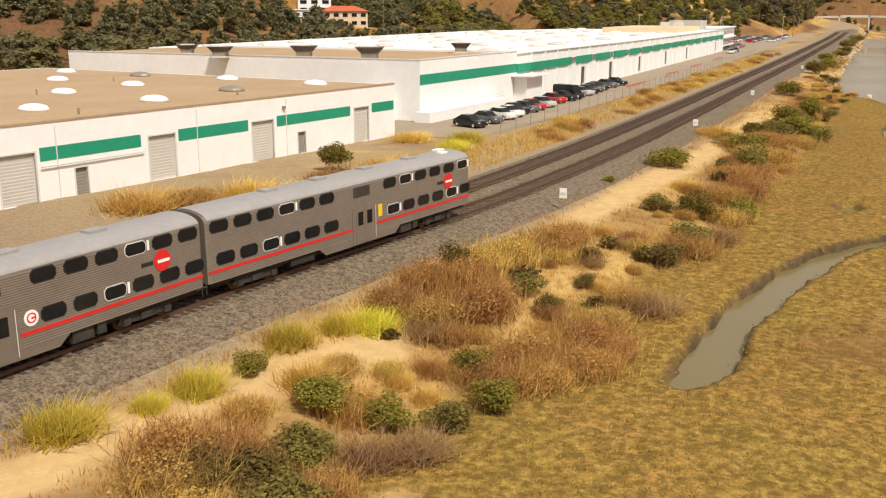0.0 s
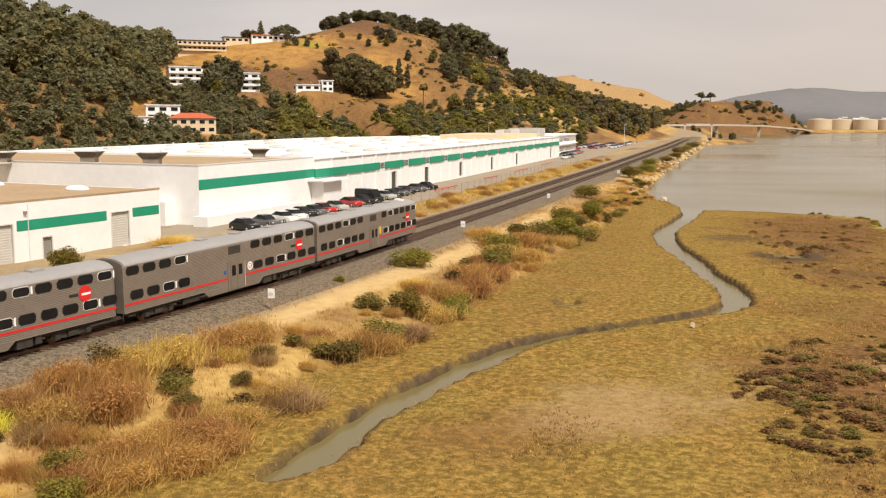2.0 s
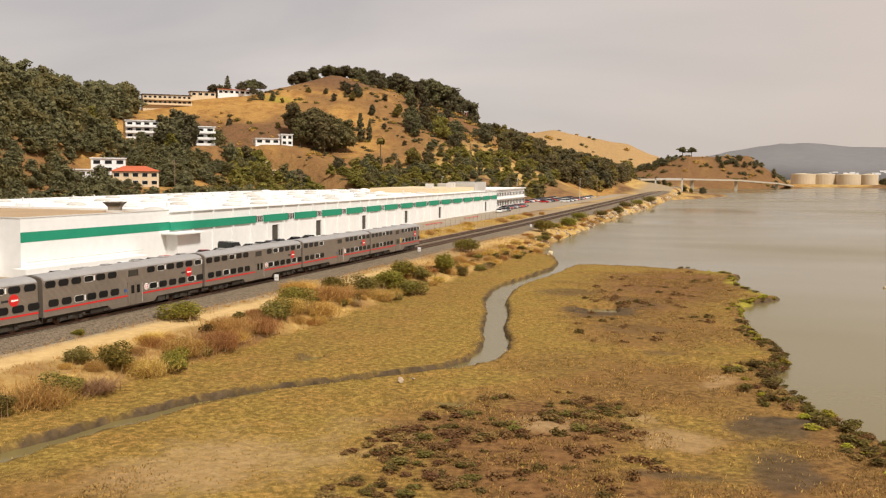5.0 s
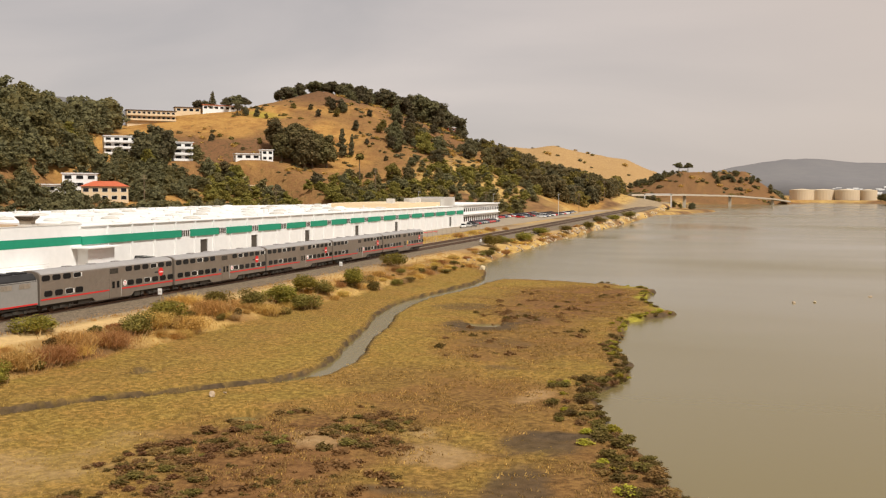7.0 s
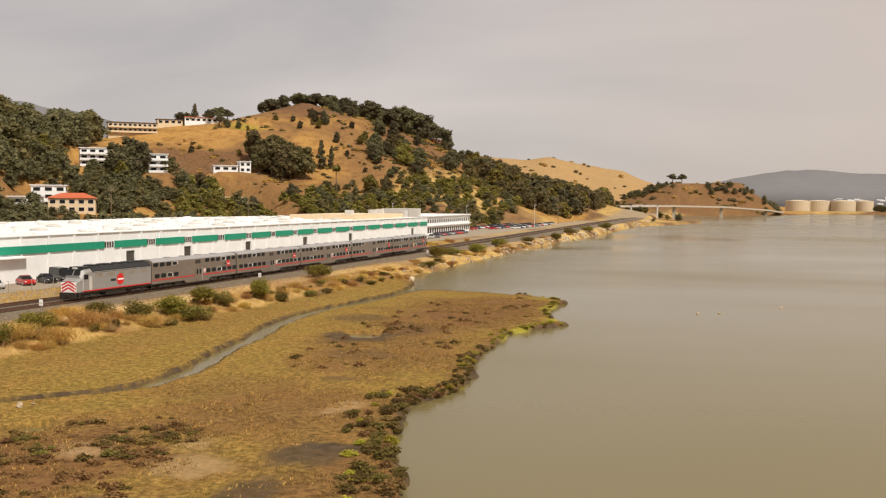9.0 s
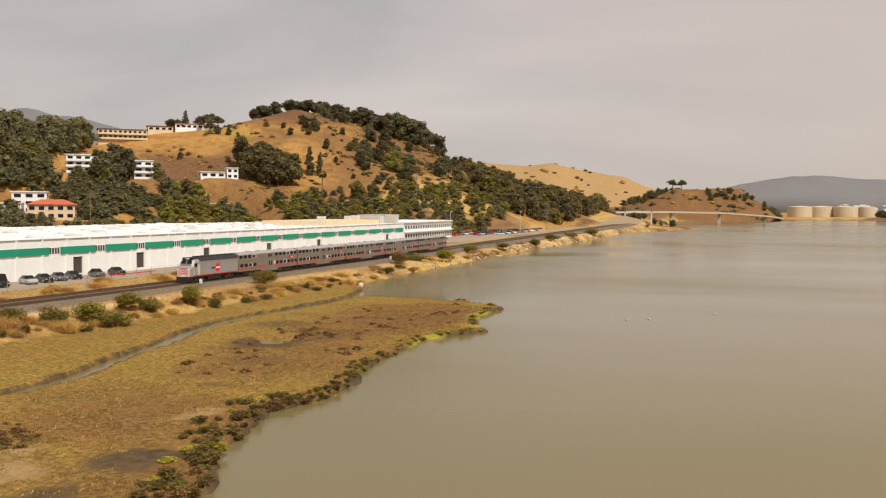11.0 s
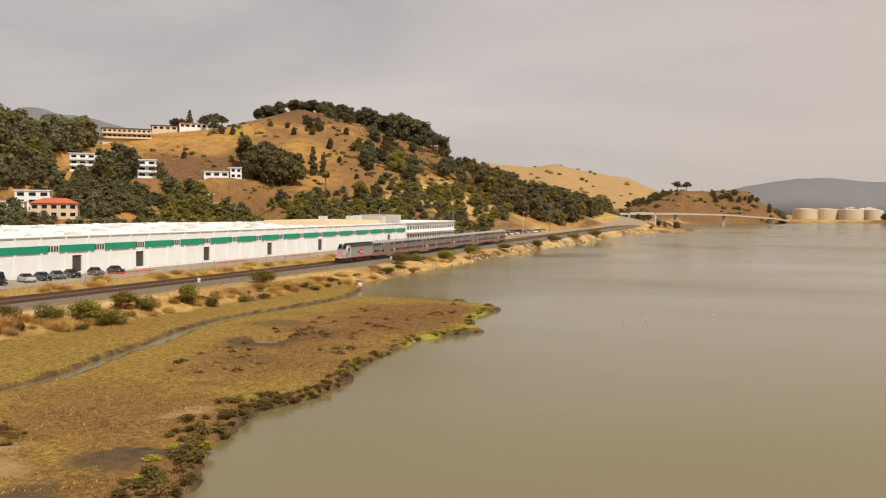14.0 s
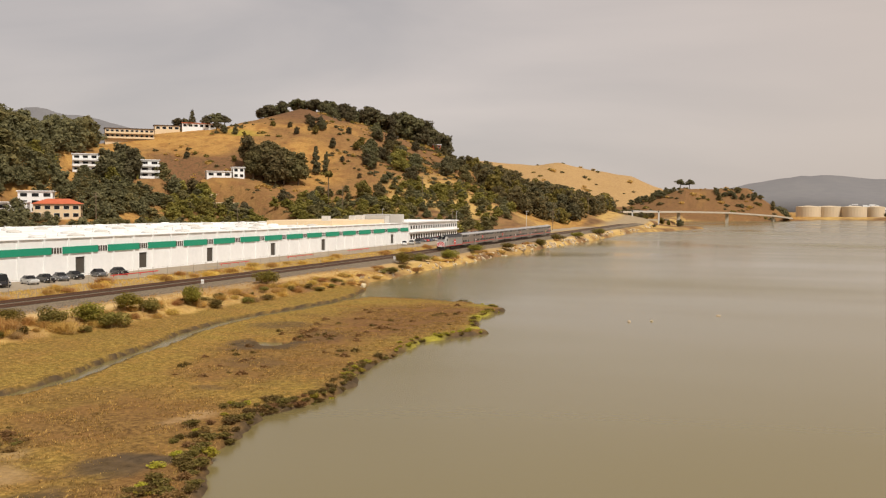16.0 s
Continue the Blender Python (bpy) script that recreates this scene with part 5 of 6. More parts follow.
# ---- bushes, grass and trees ----
def bush_mesh(kind, seed):
    rng = np.random.default_rng(seed)
    lobes = []
    for k in range(7):
        a, r = rng.random() * 6.28, 0.30 * rng.random() ** 0.5
        h = 0.22 + 0.5 * rng.random() * (1 - r)
        lobes.append((r * math.cos(a), r * math.sin(a), h, 0.18 + 0.14 * rng.random(), 0.18 + 0.14 * rng.random(), 0.16 + 0.14 * rng.random()))
    roots = np.concatenate([rng.normal(0, 0.16, (160, 2)), np.full((160, 1), -0.03)], 1)
    if kind in ("green", "dark"):
        v, f = leaf_cloud(rng, lobes, 3000, 0.036, 0.9, 0.4, True)
        return (v, f), blades(rng, roots[:40], 0.7, 0.7, 0.008)
    if kind == "low":
        v, f = leaf_cloud(rng, lobes, 420, 0.10, 1.2, 0.3, True)
        return (v, f), blades(rng, roots[:40], 0.8, 0.7, 0.012)
    if kind == "fennel":
        r2 = np.concatenate([rng.normal(0, 0.2, (1000, 2)), np.full((1000, 1), 0.0)], 1)
        v, f = blades(rng, r2, 0.7, 1.0, 0.011)
        return (v, f), blades(rng, roots[:60], 0.9, 0.5, 0.008)
    if kind == "brush":
        r2 = np.concatenate([rng.normal(0, 0.23, (1700, 2)), 0.5 * rng.random((1700, 1)) ** 1.3], 1)
        v, f = blades(rng, r2, 0.36, 0.8, 0.0055)
        v2, f2 = leaf_cloud(rng, lobes, 2200, 0.026, 1.4, 0.3, True)
        return (np.concatenate([v, v2]), np.concatenate([f, f2 + len(v)])), blades(rng, roots, 0.75, 0.6, 0.008)
    v, f = blades(rng, np.concatenate([rng.normal(0, 0.2, (420, 2)), 0.25 * rng.random((420, 1))], 1), 0.6, 1.3, 0.009)
    return (v, f), blades(rng, roots, 0.7, 1.2, 0.010)


BUSH_KINDS = {"fennel": ("fennel", L_YELLOW, "yellow-green feathery fennel clump on the embankment", "plant"),
              "green": ("green", L_GREEN, "rounded green coyote bush on dry grass", "bush"),
              "olive": ("green", L_OLIVE, "olive green leafy bush on the embankment", "bush"),
              "rust": ("brush", L_RUST, "rusty brown dry brush on the embankment", "bush"),
              "brown": ("brush", L_BROWN, "brown dry brush with seed heads", "bush"),
              "tip": ("low", L_TIP, "bright yellow-green shore plant at the water's edge", "shore plant"),
              "grey": ("dead", L_GREYB, "grey dead tangled brush at the marsh edge", "bush"),
              "straw": ("fennel", L_STRAW, "straw-coloured dry grass clump", "grass clump"),
              "shore": ("low", L_SHORE, "low brown-green shore plant at the water's edge", "shore plant"),
              "marsh_brown": ("low", L_MARSHB, "low dark brown shrub in the marsh", "marsh shrub"),
              "marsh_olive": ("low", L_OLIVE, "low olive green shrub in the marsh", "marsh shrub")}
BUSHES = {}
for bk, (shape, leaf, label, cat) in BUSH_KINDS.items():
    for s in range(3):
        (lv, lf), (sv, sf) = bush_mesh(shape, 100 + s * 7 + len(bk))
        BUSHES[bk, s] = (np_mesh("foliage", [(lv, lf, 0)], [leaf]), np_mesh("stems", [(sv, sf, 0)], [L_GREYB if shape != "fennel" else leaf]))


def bush(kind, x, y, w, h, rng):
    shape, leaf, label, cat = BUSH_KINDS[kind]
    fol, st = BUSHES[kind, rng.randrange(3)]
    m = Matrix.LocRotScale((x, y, zat(x, y)), Euler((0, 0, rng.random() * 6.28)), (w, w, h))
    t = thing(cat.replace(" ", "_"), label, cat, kind + " plants", m)
    part("foliage", fol, None, t)
    part("stem_tangle", st, None, t)


brng = random.Random(12)
PLANTS = [("fennel", -25.7, 24.1, 3.0, 1.7), ("fennel", -24.6, 27.5, 1.6, 1.0), ("fennel", -24.0, 29.8, 2.4, 1.7), ("fennel", -23.4, 35.8, 2.4, 1.9), ("fennel", -22.4, 38.4, 1.7, 1.5), ("fennel", -21.2, 39.8, 2.8, 1.8),
          ("green", -23.0, 32.4, 1.5, 1.3), ("green", -18.4, 31.3, 2.3, 2.0), ("green", -15.6, 31.2, 2.0, 1.7), ("olive", -13.8, 32.6, 1.8, 1.5), ("green", -12.8, 35.0, 1.9, 1.8), ("olive", -17.3, 27.7, 2.4, 1.8),
          ("olive", -16.1, 24.0, 3.0, 2.2), ("brown", -19.8, 23.2, 3.4, 2.2), ("brown", -18.1, 21.9, 3.4, 2.2), ("rust", -17.5, 24.4, 3.0, 2.0), ("olive", -17.2, 24.9, 2.8, 2.2), ("olive", -18.9, 23.8, 2.4, 2.0), ("rust", -20.8, 24.6, 3.2, 2.6), ("rust", -19.2, 25.6, 3.0, 2.4), ("rust", -15.6, 25.6, 2.6, 1.8), ("grey", -15.0, 28.6, 2.2, 1.3), ("grey", -13.6, 29.8, 2.0, 1.3),
          ("rust", -16.9, 44.3, 3.8, 2.8), ("brown", -18.6, 42.0, 3.2, 2.3), ("brown", -21.0, 42.6, 3.0, 2.2), ("rust", -20.6, 45.9, 3.6, 2.8), ("rust", -18.9, 47.5, 3.4, 2.7), ("brown", -19.4, 50.3, 3.6, 2.8), ("brown", -18.4, 53.4, 3.6, 2.8), ("rust", -17.4, 57.5, 4.0, 2.6), ("brown", -17.0, 60.5, 3.0, 2.2),
          ("olive", -19.8, 49.2, 2.4, 2.7), ("green", -14.9, 38.2, 1.8, 1.8), ("rust", -14.1, 40.7, 3.2, 2.5), ("rust", -14.5, 38.0, 2.8, 2.1), ("rust", -12.6, 44.1, 3.6, 2.6), ("rust", -10.9, 43.9, 3.2, 2.2), ("rust", -11.2, 41.3, 3.2, 2.2), ("rust", -12.8, 38.8, 3.0, 2.1), ("brown", -12.2, 47.5, 3.0, 2.0), ("rust", -13.4, 42.8, 3.0, 2.5),
          ("grey", -9.5, 50.9, 3.0, 1.6), ("brown", -11.6, 52.5, 2.6, 1.7), ("olive", -10.4, 60.5, 2.6, 1.9), ("brown", -9.6, 64.1, 3.4, 2.2), ("olive", -9.2, 66.5, 3.2, 2.2), ("grey", -8.4, 68.5, 2.6, 1.5), ("olive", -13.1, 72.9, 2.6, 1.5), ("green", -10.5, 73.4, 3.2, 2.4), ("brown", -8.6, 75.0, 3.0, 1.9), ("green", -7.6, 77.1, 2.8, 2.2),
          ("brown", -9.7, 82.1, 3.2, 2.2), ("rust", -8.6, 86.0, 3.4, 2.2), ("rust", -9.6, 90.0, 3.6, 2.4), ("rust", -8.4, 94.0, 3.2, 2.2), ("green", -15.7, 92.3, 4.0, 2.3), ("olive", -9.5, 98.7, 3.8, 2.6), ("green", -10.7, 106.3, 4.0, 3.0), ("brown", -9.6, 102.8, 3.6, 2.4), ("rust", -7.4, 106.0, 3.6, 2.3), ("straw", -15.4, 118.0, 3.4, 1.5), ("olive", -13.6, 112.0, 2.8, 1.6),
          ("rust", -9.1, 114.0, 4.0, 2.6), ("brown", -12.0, 110.0, 3.2, 2.0), ("green", -10.1, 118.1, 3.8, 2.9), ("olive", -8.2, 123.7, 4.0, 3.0), ("brown", -6.2, 122.0, 3.2, 2.0), ("green", -8.0, 129.0, 4.4, 3.0), ("olive", -5.0, 130.0, 4.0, 2.6), ("green", -9.4, 139.0, 4.2, 3.3), ("olive", -7.0, 141.0, 3.6, 2.4),
          ("green", -6.2, 151.5, 3.0, 4.2), ("olive", -4.6, 155.5, 2.6, 2.0), ("green", -11.8, 183.8, 4.4, 3.3), ("olive", -3.6, 169.4, 2.2, 1.2), ("olive", -3.0, 188, 2.4, 1.0), ("green", -10.0, 253.5, 4.6, 4.0), ("olive", -10.2, 268, 5.2, 2.6), ("green", -8.4, 286, 4.6, 3.6), ("olive", -7.0, 234, 4.0, 1.6), ("green", -9.5, 318, 5.4, 3.2), ("olive", -7.4, 345, 5.2, 3.0), ("green", -6.2, 395, 5, 3), ("olive", -6, 430, 6, 3.6), ("green", -5, 470, 6, 3.4), ("olive", -4, 520, 7, 4), ("green", -19.3, 80.8, 1.1, 0.8),
          ("green", -42.0, 74.0, 2.8, 3.2), ("brown", -39.5, 68.0, 3.2, 1.4), ("straw", -38.0, 76.0, 3.6, 1.4), ("brown", -37.0, 82.0, 2.8, 1.2), ("straw", -41.5, 60.0, 4.0, 1.6), ("brown", -44.0, 56.0, 4.0, 1.8), ("straw", -46.0, 53.0, 4.0, 1.8), ("fennel", -37.5, 90.0, 2.4, 1.4), ("fennel", -38.5, 96.0, 2.8, 1.6), ("straw", -44.0, 94, 3.2, 1.4)]
for kind, x, y, w, h in PLANTS:
    if kind == 'fennel' and y < 45:
        w, h, x = w * 0.75, h * 0.8, x + 0.4
    if kind in ("rust", "brown") and y < 62:
        low = x > -15.2
        w, h, x, y = w * 0.85, h * (0.8 if low else 0.95), x + (0.9 if low else 0.2), y - (0.6 if low else 0.2)
    bush(kind, x, y, w * 1.25, h * (0.9 if kind in ("rust", "brown") else 1.0), brng)
for i in range(170):
    y = brng.uniform(17, 214)
    o = brng.uniform(0.66, 1.03) * float(np.interp(y, *BANK))
    x = float(track_x(y)) + o
    k = brng.choice(["rust", "brown", "grey", "straw", "straw", "olive", "brown", "shore"])
    s = brng.uniform(0.8, 1.9)
    bush(k, x, y, s * 1.3, s * 0.75, brng)
for i in range(40):
    y = brng.uniform(215, 430)
    x = float(track_x(y)) + brng.uniform(0.55, 0.95) * float(np.interp(y, *BANK))
    bush(brng.choice(["brown", "straw", "rust", "olive"]), x, y, brng.uniform(1.6, 3.2), brng.uniform(0.7, 1.4), brng)
for i in range(46):
    y = brng.uniform(100, 340)
    x = float(track_x(y)) - brng.uniform(9.5, 13.5)
    bush(brng.choice(["straw", "straw", "rust", "brown"]), x, y, brng.uniform(1.5, 3.4), brng.uniform(0.8, 1.6), brng)
for i in range(420):
    k = brng.choice([3, 4, 4] + list(range(5, 22)))
    (xa, ya), (xb, yb) = MARSH[k], MARSH[k + 1]
    u = brng.random()
    wide = 4.0 if k < 9 else 1.5
    size = brng.uniform(0.7, 1.6) if k < 9 else brng.uniform(0.5, 1.1)
    if k > 12 and brng.random() < 0.45:
        continue
    bush("tip" if brng.random() < (0.6 if k > 12 else 0.12) else brng.choice(["shore", "shore", "shore", "marsh_brown"]), xa + (xb - xa) * u - wide * brng.random() ** 1.6 + 0.2, ya + (yb - ya) * u, size, size * brng.uniform(0.3, 0.5), brng)


for i in range(470):
    a, r = brng.random() * 6.28, brng.random() ** 0.5
    x, y = 22.5 + 8 * r * math.cos(a) + 0.12 * 15 * r * math.sin(a), 65 + 15 * r * math.sin(a)
    if vnoise(np.array([x]), np.array([y]), 3.2, 61)[0] > 0.45:
        k = brng.random() ** 2
        bush(brng.choice(["marsh_brown", "marsh_brown", "marsh_brown", "marsh_olive", "shore"]), x, y, 0.6 + 1.0 * k, 0.22 + 0.22 * k, brng)


def carpet(name, label, count, test, height, width, mats, seed, box, per=5, spread=0.7, tuft=0.12):
    """Many small tufts over the ground, kept where test() of the place says so."""
    rng = np.random.default_rng(seed)
    x, y = rng.uniform(box[0], box[1], count), box[2] + (box[3] - box[2]) * rng.random(count) ** 1.5
    keep = test(x, y) > rng.random(count)
    x, y = x[keep], y[keep]
    z = ground_z(x, y)
    ok = z > -0.05
    x, y, z = x[ok], y[ok], z[ok]
    roots = np.repeat(np.stack([x, y, z - 0.03], 1), per, 0) + np.concatenate([rng.normal(0, tuft, (len(x) * per, 2)), np.zeros((len(x) * per, 1))], 1)
    v, f = blades(rng, roots, height, spread, width)
    n = len(x)
    pick = np.repeat(rng.integers(0, len(mats), n), per)
    me = np_mesh(name, [(v, f, 0)], mats)
    me.polygons.foreach_set("material_index", pick.astype(np.int32))
    tagged(new(name, me), label, "grass", kind="stuff")


def bank_test(x, y):
    o = (x - track_x(y)) / np.interp(y, *BANK)
    zn = zones(x, y)
    return (o > 0.24) * (o < 1.02) * (1 - zn[3]) * (0.25 + 0.75 * vnoise(x, y, 5, 31))


def marsh_test(x, y):
    zn = zones(x, y)
    return zn[0] * (1 - zn[2]) * (1 - zn[5]) * (inside(MARSH, x, y) > 0.6) * (0.35 + 0.65 * vnoise(x, y, 3, 32)) * (1 - zn[1])


def brown_test(x, y):
    zn = zones(x, y)
    return zn[0] * zn[1] * (1 - zn[2]) * (inside(MARSH, x, y) > 0.4) * (vnoise(x, y, 2.4, 33) > 0.42)


carpet("dry_grass", "straw-coloured dry grass on the embankment", 52000, bank_test, 0.34, 0.022, [L_STRAW, L_STRAW, L_BROWN], 41, (-30, 4, 14, 230))
carpet("marsh_grass", "olive and tan marsh plants", 80000, marsh_test, 0.10, 0.05, [L_MARSH], 42, (-16, 46, 22, 200), 4, 1.3, 0.2)
carpet("brown_marsh_plants", "reddish brown marsh plants", 60000, brown_test, 0.16, 0.045, [L_MARSHB, L_MARSHB, L_MARSHB, L_RUST], 43, (4, 44, 40, 180), 5, 1.2, 0.2)
carpet("verge_grass", "golden dry grass between tracks and yard", 60000, lambda x, y: (x - track_x(y) < -8.8) * (x - track_x(y) > -14.5) * (0.2 + 0.8 * vnoise(x, y, 6, 34)), 0.5, 0.035, [L_STRAW, L_STRAW, L_STRAW, L_BROWN], 44, (-50, -26, 40, 330), 4)


def tree_meshes(kind, seed, dense=0):
    """A tree about 10 m high: trunk with limbs, and a crown of leaf clumps."""
    rng = np.random.default_rng(seed)
    b, lobes = Build(), []
    if kind == "cypress":
        b.tube((0, 0, -0.5), (0, 0, 8), 0.22, 0.05)
        lobes = [(rng.normal(0, 0.2), rng.normal(0, 0.2), 1.5 + k * 1.05, 1.15 - 0.1 * k, 1.15 - 0.1 * k, 0.9) for k in range(8)]
        v, f = leaf_cloud(rng, lobes, 1300, 0.42, 0.8, 0.4, True)
    elif kind == "conifer":
        b.tube((0, 0, -0.5), (0, 0, 9.5), 0.25, 0.04)
        lobes = [(0.2 * rng.normal(), 0.2 * rng.normal(), 2 + k * 0.95, 2.3 - 0.25 * k, 2.3 - 0.25 * k, 0.5) for k in range(8)]
        v, f = leaf_cloud(rng, lobes, 1300, 0.45, 0.6, 0.3, True)
    elif kind == "palm":
        b.tube((0, 0, -0.5), (0.1, 0, 9.3), 0.22, 0.15)
        lobes = [(0.1, 0, 9.4, 1.3, 1.3, 0.7)]
        v, f = leaf_cloud(rng, lobes, 160, 0.9, 0.6, 0.2)
    else:
        wide = {"oak": 1.25, "euc": 0.95, "flat": 1.5}[kind]
        base = {"oak": 0.9, "euc": 1.8, "flat": 4.2}[kind]
        b.tube((0, 0, -0.6), (0.1, 0.1, base + 1), 0.34, 0.24)
        for k in range(10):
            a = k * 2.4 + rng.random()
            r = wide * (0.8 + 1.7 * rng.random()) * (0.3 if k > 7 else 1)
            h = base + 0.6 + (8.0 - base) * (k + 0.3) / 10
            p = (r * math.cos(a), r * math.sin(a), h)
            b.tube((0.1, 0.1, base), p, 0.14, 0.03, 5)
            s = (1.15 + 0.8 * rng.random()) * (1 - 0.03 * k)
            lobes.append((*p, s * wide, s * wide, s * (0.95 if kind != "flat" else 0.5)))
            lobes.append((p[0] * 0.5 + rng.normal(0, 0.6), p[1] * 0.5 + rng.normal(0, 0.6), h + 0.6, 1.1 * s, 1.1 * s, 0.8 * s))
        v, f = leaf_cloud(rng, lobes, dense or 2600, 0.52 if not dense else 0.66, 0.7, 0.5, True)
    return b.mesh("trunk", M_TRUNK), (v, f)


TREES = {}
TREE_LABEL = {"oak": "dark rounded oak tree on the hillside", "euc": "tall ragged eucalyptus tree on the hillside", "flat": "flat-topped dark pine on the ridge", "cypress": "narrow dark cypress tree on the slope", "conifer": "dark pointed conifer on the ridge", "palm": "tall thin fan palm on the slope"}


def tree(kind, leaf, x, y, h, rng, sink=0.0):
    s = rng.randrange(3)
    key = (kind, leaf.name, s)
    if key not in TREES:
        tr, (v, f) = tree_meshes(kind, 300 + s * 11 + len(kind))
        TREES[key] = (tr, np_mesh("crown", [(v, f, 0)], [leaf]))
    k = h / 10
    m = Matrix.LocRotScale((x, y, zat(x, y) - sink), Euler((0, 0, rng.random() * 6.28)), (k * rng.uniform(0.9, 1.2), k * rng.uniform(0.9, 1.2), k))
    t = thing("palm_tree" if kind == "palm" else "tree", TREE_LABEL[kind], "tree", kind + " trees", m)
    part("trunk", TREES[key][0], None, t)
    part("crown", TREES[key][1], None, t)


trng = random.Random(21)


def scatter(poly, count, kinds, leaves, lo, hi, keep=None):
    xs, ys = [p[0] for p in poly], [p[1] for p in poly]
    made, tries = 0, 0
    while made < count and tries < count * 30:
        tries += 1
        x, y = trng.uniform(min(xs), max(xs)), trng.uniform(min(ys), max(ys))
        if float(inside(poly, np.array([x]), np.array([y]))[0]) < 0 or any(math.hypot(x - a, y - b) < r for a, b, r in CLEAR):
            continue
        tree(trng.choice(kinds), trng.choice(leaves), x, y, trng.uniform(lo, hi), trng)
        made += 1


CLEAR = [(-243, 424, 13), (-234, 414, 12), (-225, 402, 12), (-216, 390, 12), (-207, 378, 11), (-201, 416, 9), (-192, 404, 8), (-184, 393, 8), (-184, 333, 13), (-176, 321, 11), (-168, 310, 9), (-199, 325, 12), (-192, 314, 10), (-203, 343, 10), (-202, 479, 12), (-194, 468, 11), (-186, 457, 9), (-193, 484, 8), (-236, 411, 10), (-211, 426, 9), (-205, 416, 7), (-178, 333, 13), (-170, 320, 12), (-163, 308, 10), (-196, 322, 8), (-199, 475, 9), (-192, 465, 9), (-192, 483, 7), (-158, 362, 7), (-147, 367, 7), (-285, 515, 20), (-270, 545, 20)]
FOREST = {}
for kind in ("oak", "euc"):
    for s in range(4):
        FOREST[kind, s] = tree_meshes(kind, 500 + s * 13 + len(kind), 1050)[1]


def spots(poly, count, gap, rng, clear=True):
    xs, ys = [p[0] for p in poly], [p[1] for p in poly]
    cand = np.stack([rng.uniform(min(xs), max(xs), count * 12), rng.uniform(min(ys), max(ys), count * 12)], 1)
    cand = cand[inside(poly, cand[:, 0], cand[:, 1]) > 0]
    out = []
    for x, y in cand:
        if len(out) < count and all(math.hypot(x - a, y - b) > gap for a, b in out) and (not clear or all(math.hypot(x - a, y - b) > r for a, b, r in CLEAR)):
            out.append((x, y))
    return np.array(out)


def woods(name, label, areas, mats, seed):
    """Dense far woods as one body: crowns of many trees on the ground."""
    rng = np.random.default_rng(seed)
    pieces = []
    for poly, count, gap, lo, hi in areas:
        pts = spots(poly, count, gap, rng, hi > 6)
        zs = ground_z(pts[:, 0], pts[:, 1])
        for (x, y), z in zip(pts, zs):
            v, f = FOREST["oak" if rng.random() < 0.65 or hi < 9 else "euc", int(rng.integers(4))]
            a, k = rng.random() * 6.28, rng.uniform(lo, hi) / 10
            c, s2 = math.cos(a), math.sin(a)
            w = k * (rng.uniform(1.0, 1.3) if k > 0.8 else rng.uniform(1.3, 1.9))
            q = np.stack([(v[:, 0] * c - v[:, 1] * s2) * w + x, (v[:, 0] * s2 + v[:, 1] * c) * w + y, (v[:, 2] - 0.9) * k + z], 1)
            pieces.append((q, f, int(rng.integers(len(mats)))))
    tagged(new(name, np_mesh(name, pieces, mats)), label, "woods", kind="stuff")


woods("hillside_woods", "dense dark green trees covering the hillside", [
    ([(-420, 240), (-258, 225), (-222, 285), (-228, 345), (-250, 395), (-268, 440), (-290, 490), (-330, 520), (-430, 430)], 360, 7.0, 13, 21),
    ([(-262, 230), (-180, 235), (-126, 285), (-122, 345), (-165, 350), (-190, 385), (-235, 400)], 170, 6.0, 5, 11),
    ([(-330, 120), (-150, 130), (-135, 190), (-140, 250), (-270, 240)], 120, 6.0, 5, 10),
    ([(-234, 408), (-222, 390), (-205, 362), (-180, 380), (-190, 412), (-212, 412)], 70, 4.0, 3.5, 5.8),
    ([(-186, 316), (-172, 300), (-150, 300), (-150, 335), (-166, 328)], 40, 3.5, 2.5, 4.5)], [L_DARK, L_DARK, L_EUC, L_DARK], 71)
woods("foothill_woods", "mixed trees and shrubs at the foot of the hill", [
    ([(-128, 330), (-114, 330), (-93, 425), (-64, 460), (-58, 560), (-82, 600), (-120, 520), (-150, 450), (-190, 385)], 260, 5.0, 3.0, 7.5),
    ([(-250, 380), (-190, 385), (-160, 440), (-190, 465), (-225, 450), (-255, 445)], 80, 6.0, 5, 11),
    ([(-170, 400), (-128, 395), (-95, 468), (-80, 560), (-108, 565), (-150, 490)], 130, 5.0, 2.5, 6),
    ([(-128, 300), (-118, 330), (-93, 425), (-70, 455), (-80, 465), (-110, 425), (-135, 340)], 110, 4.0, 3.0, 6)], [L_DARK, L_OLIVE, L_EUC, L_OLIVE], 72)
woods("ridge_woods", "dark trees on the seaward end of the ridge", [
    ([(-125, 700), (-100, 640), (-72, 600), (-52, 600), (-40, 720), (-44, 860), (-75, 880), (-112, 780), (-145, 740)], 260, 6.0, 8, 16),
    ([(-165, 705), (-140, 700), (-105, 760), (-125, 775)], 26, 6.0, 5, 9),
    ([(-60, 860), (-44, 850), (-40, 1150), (-120, 1210), (-150, 1000)], 130, 9, 8, 13)], [L_DARK, L_EUC, L_EUC, L_OLIVE], 73)
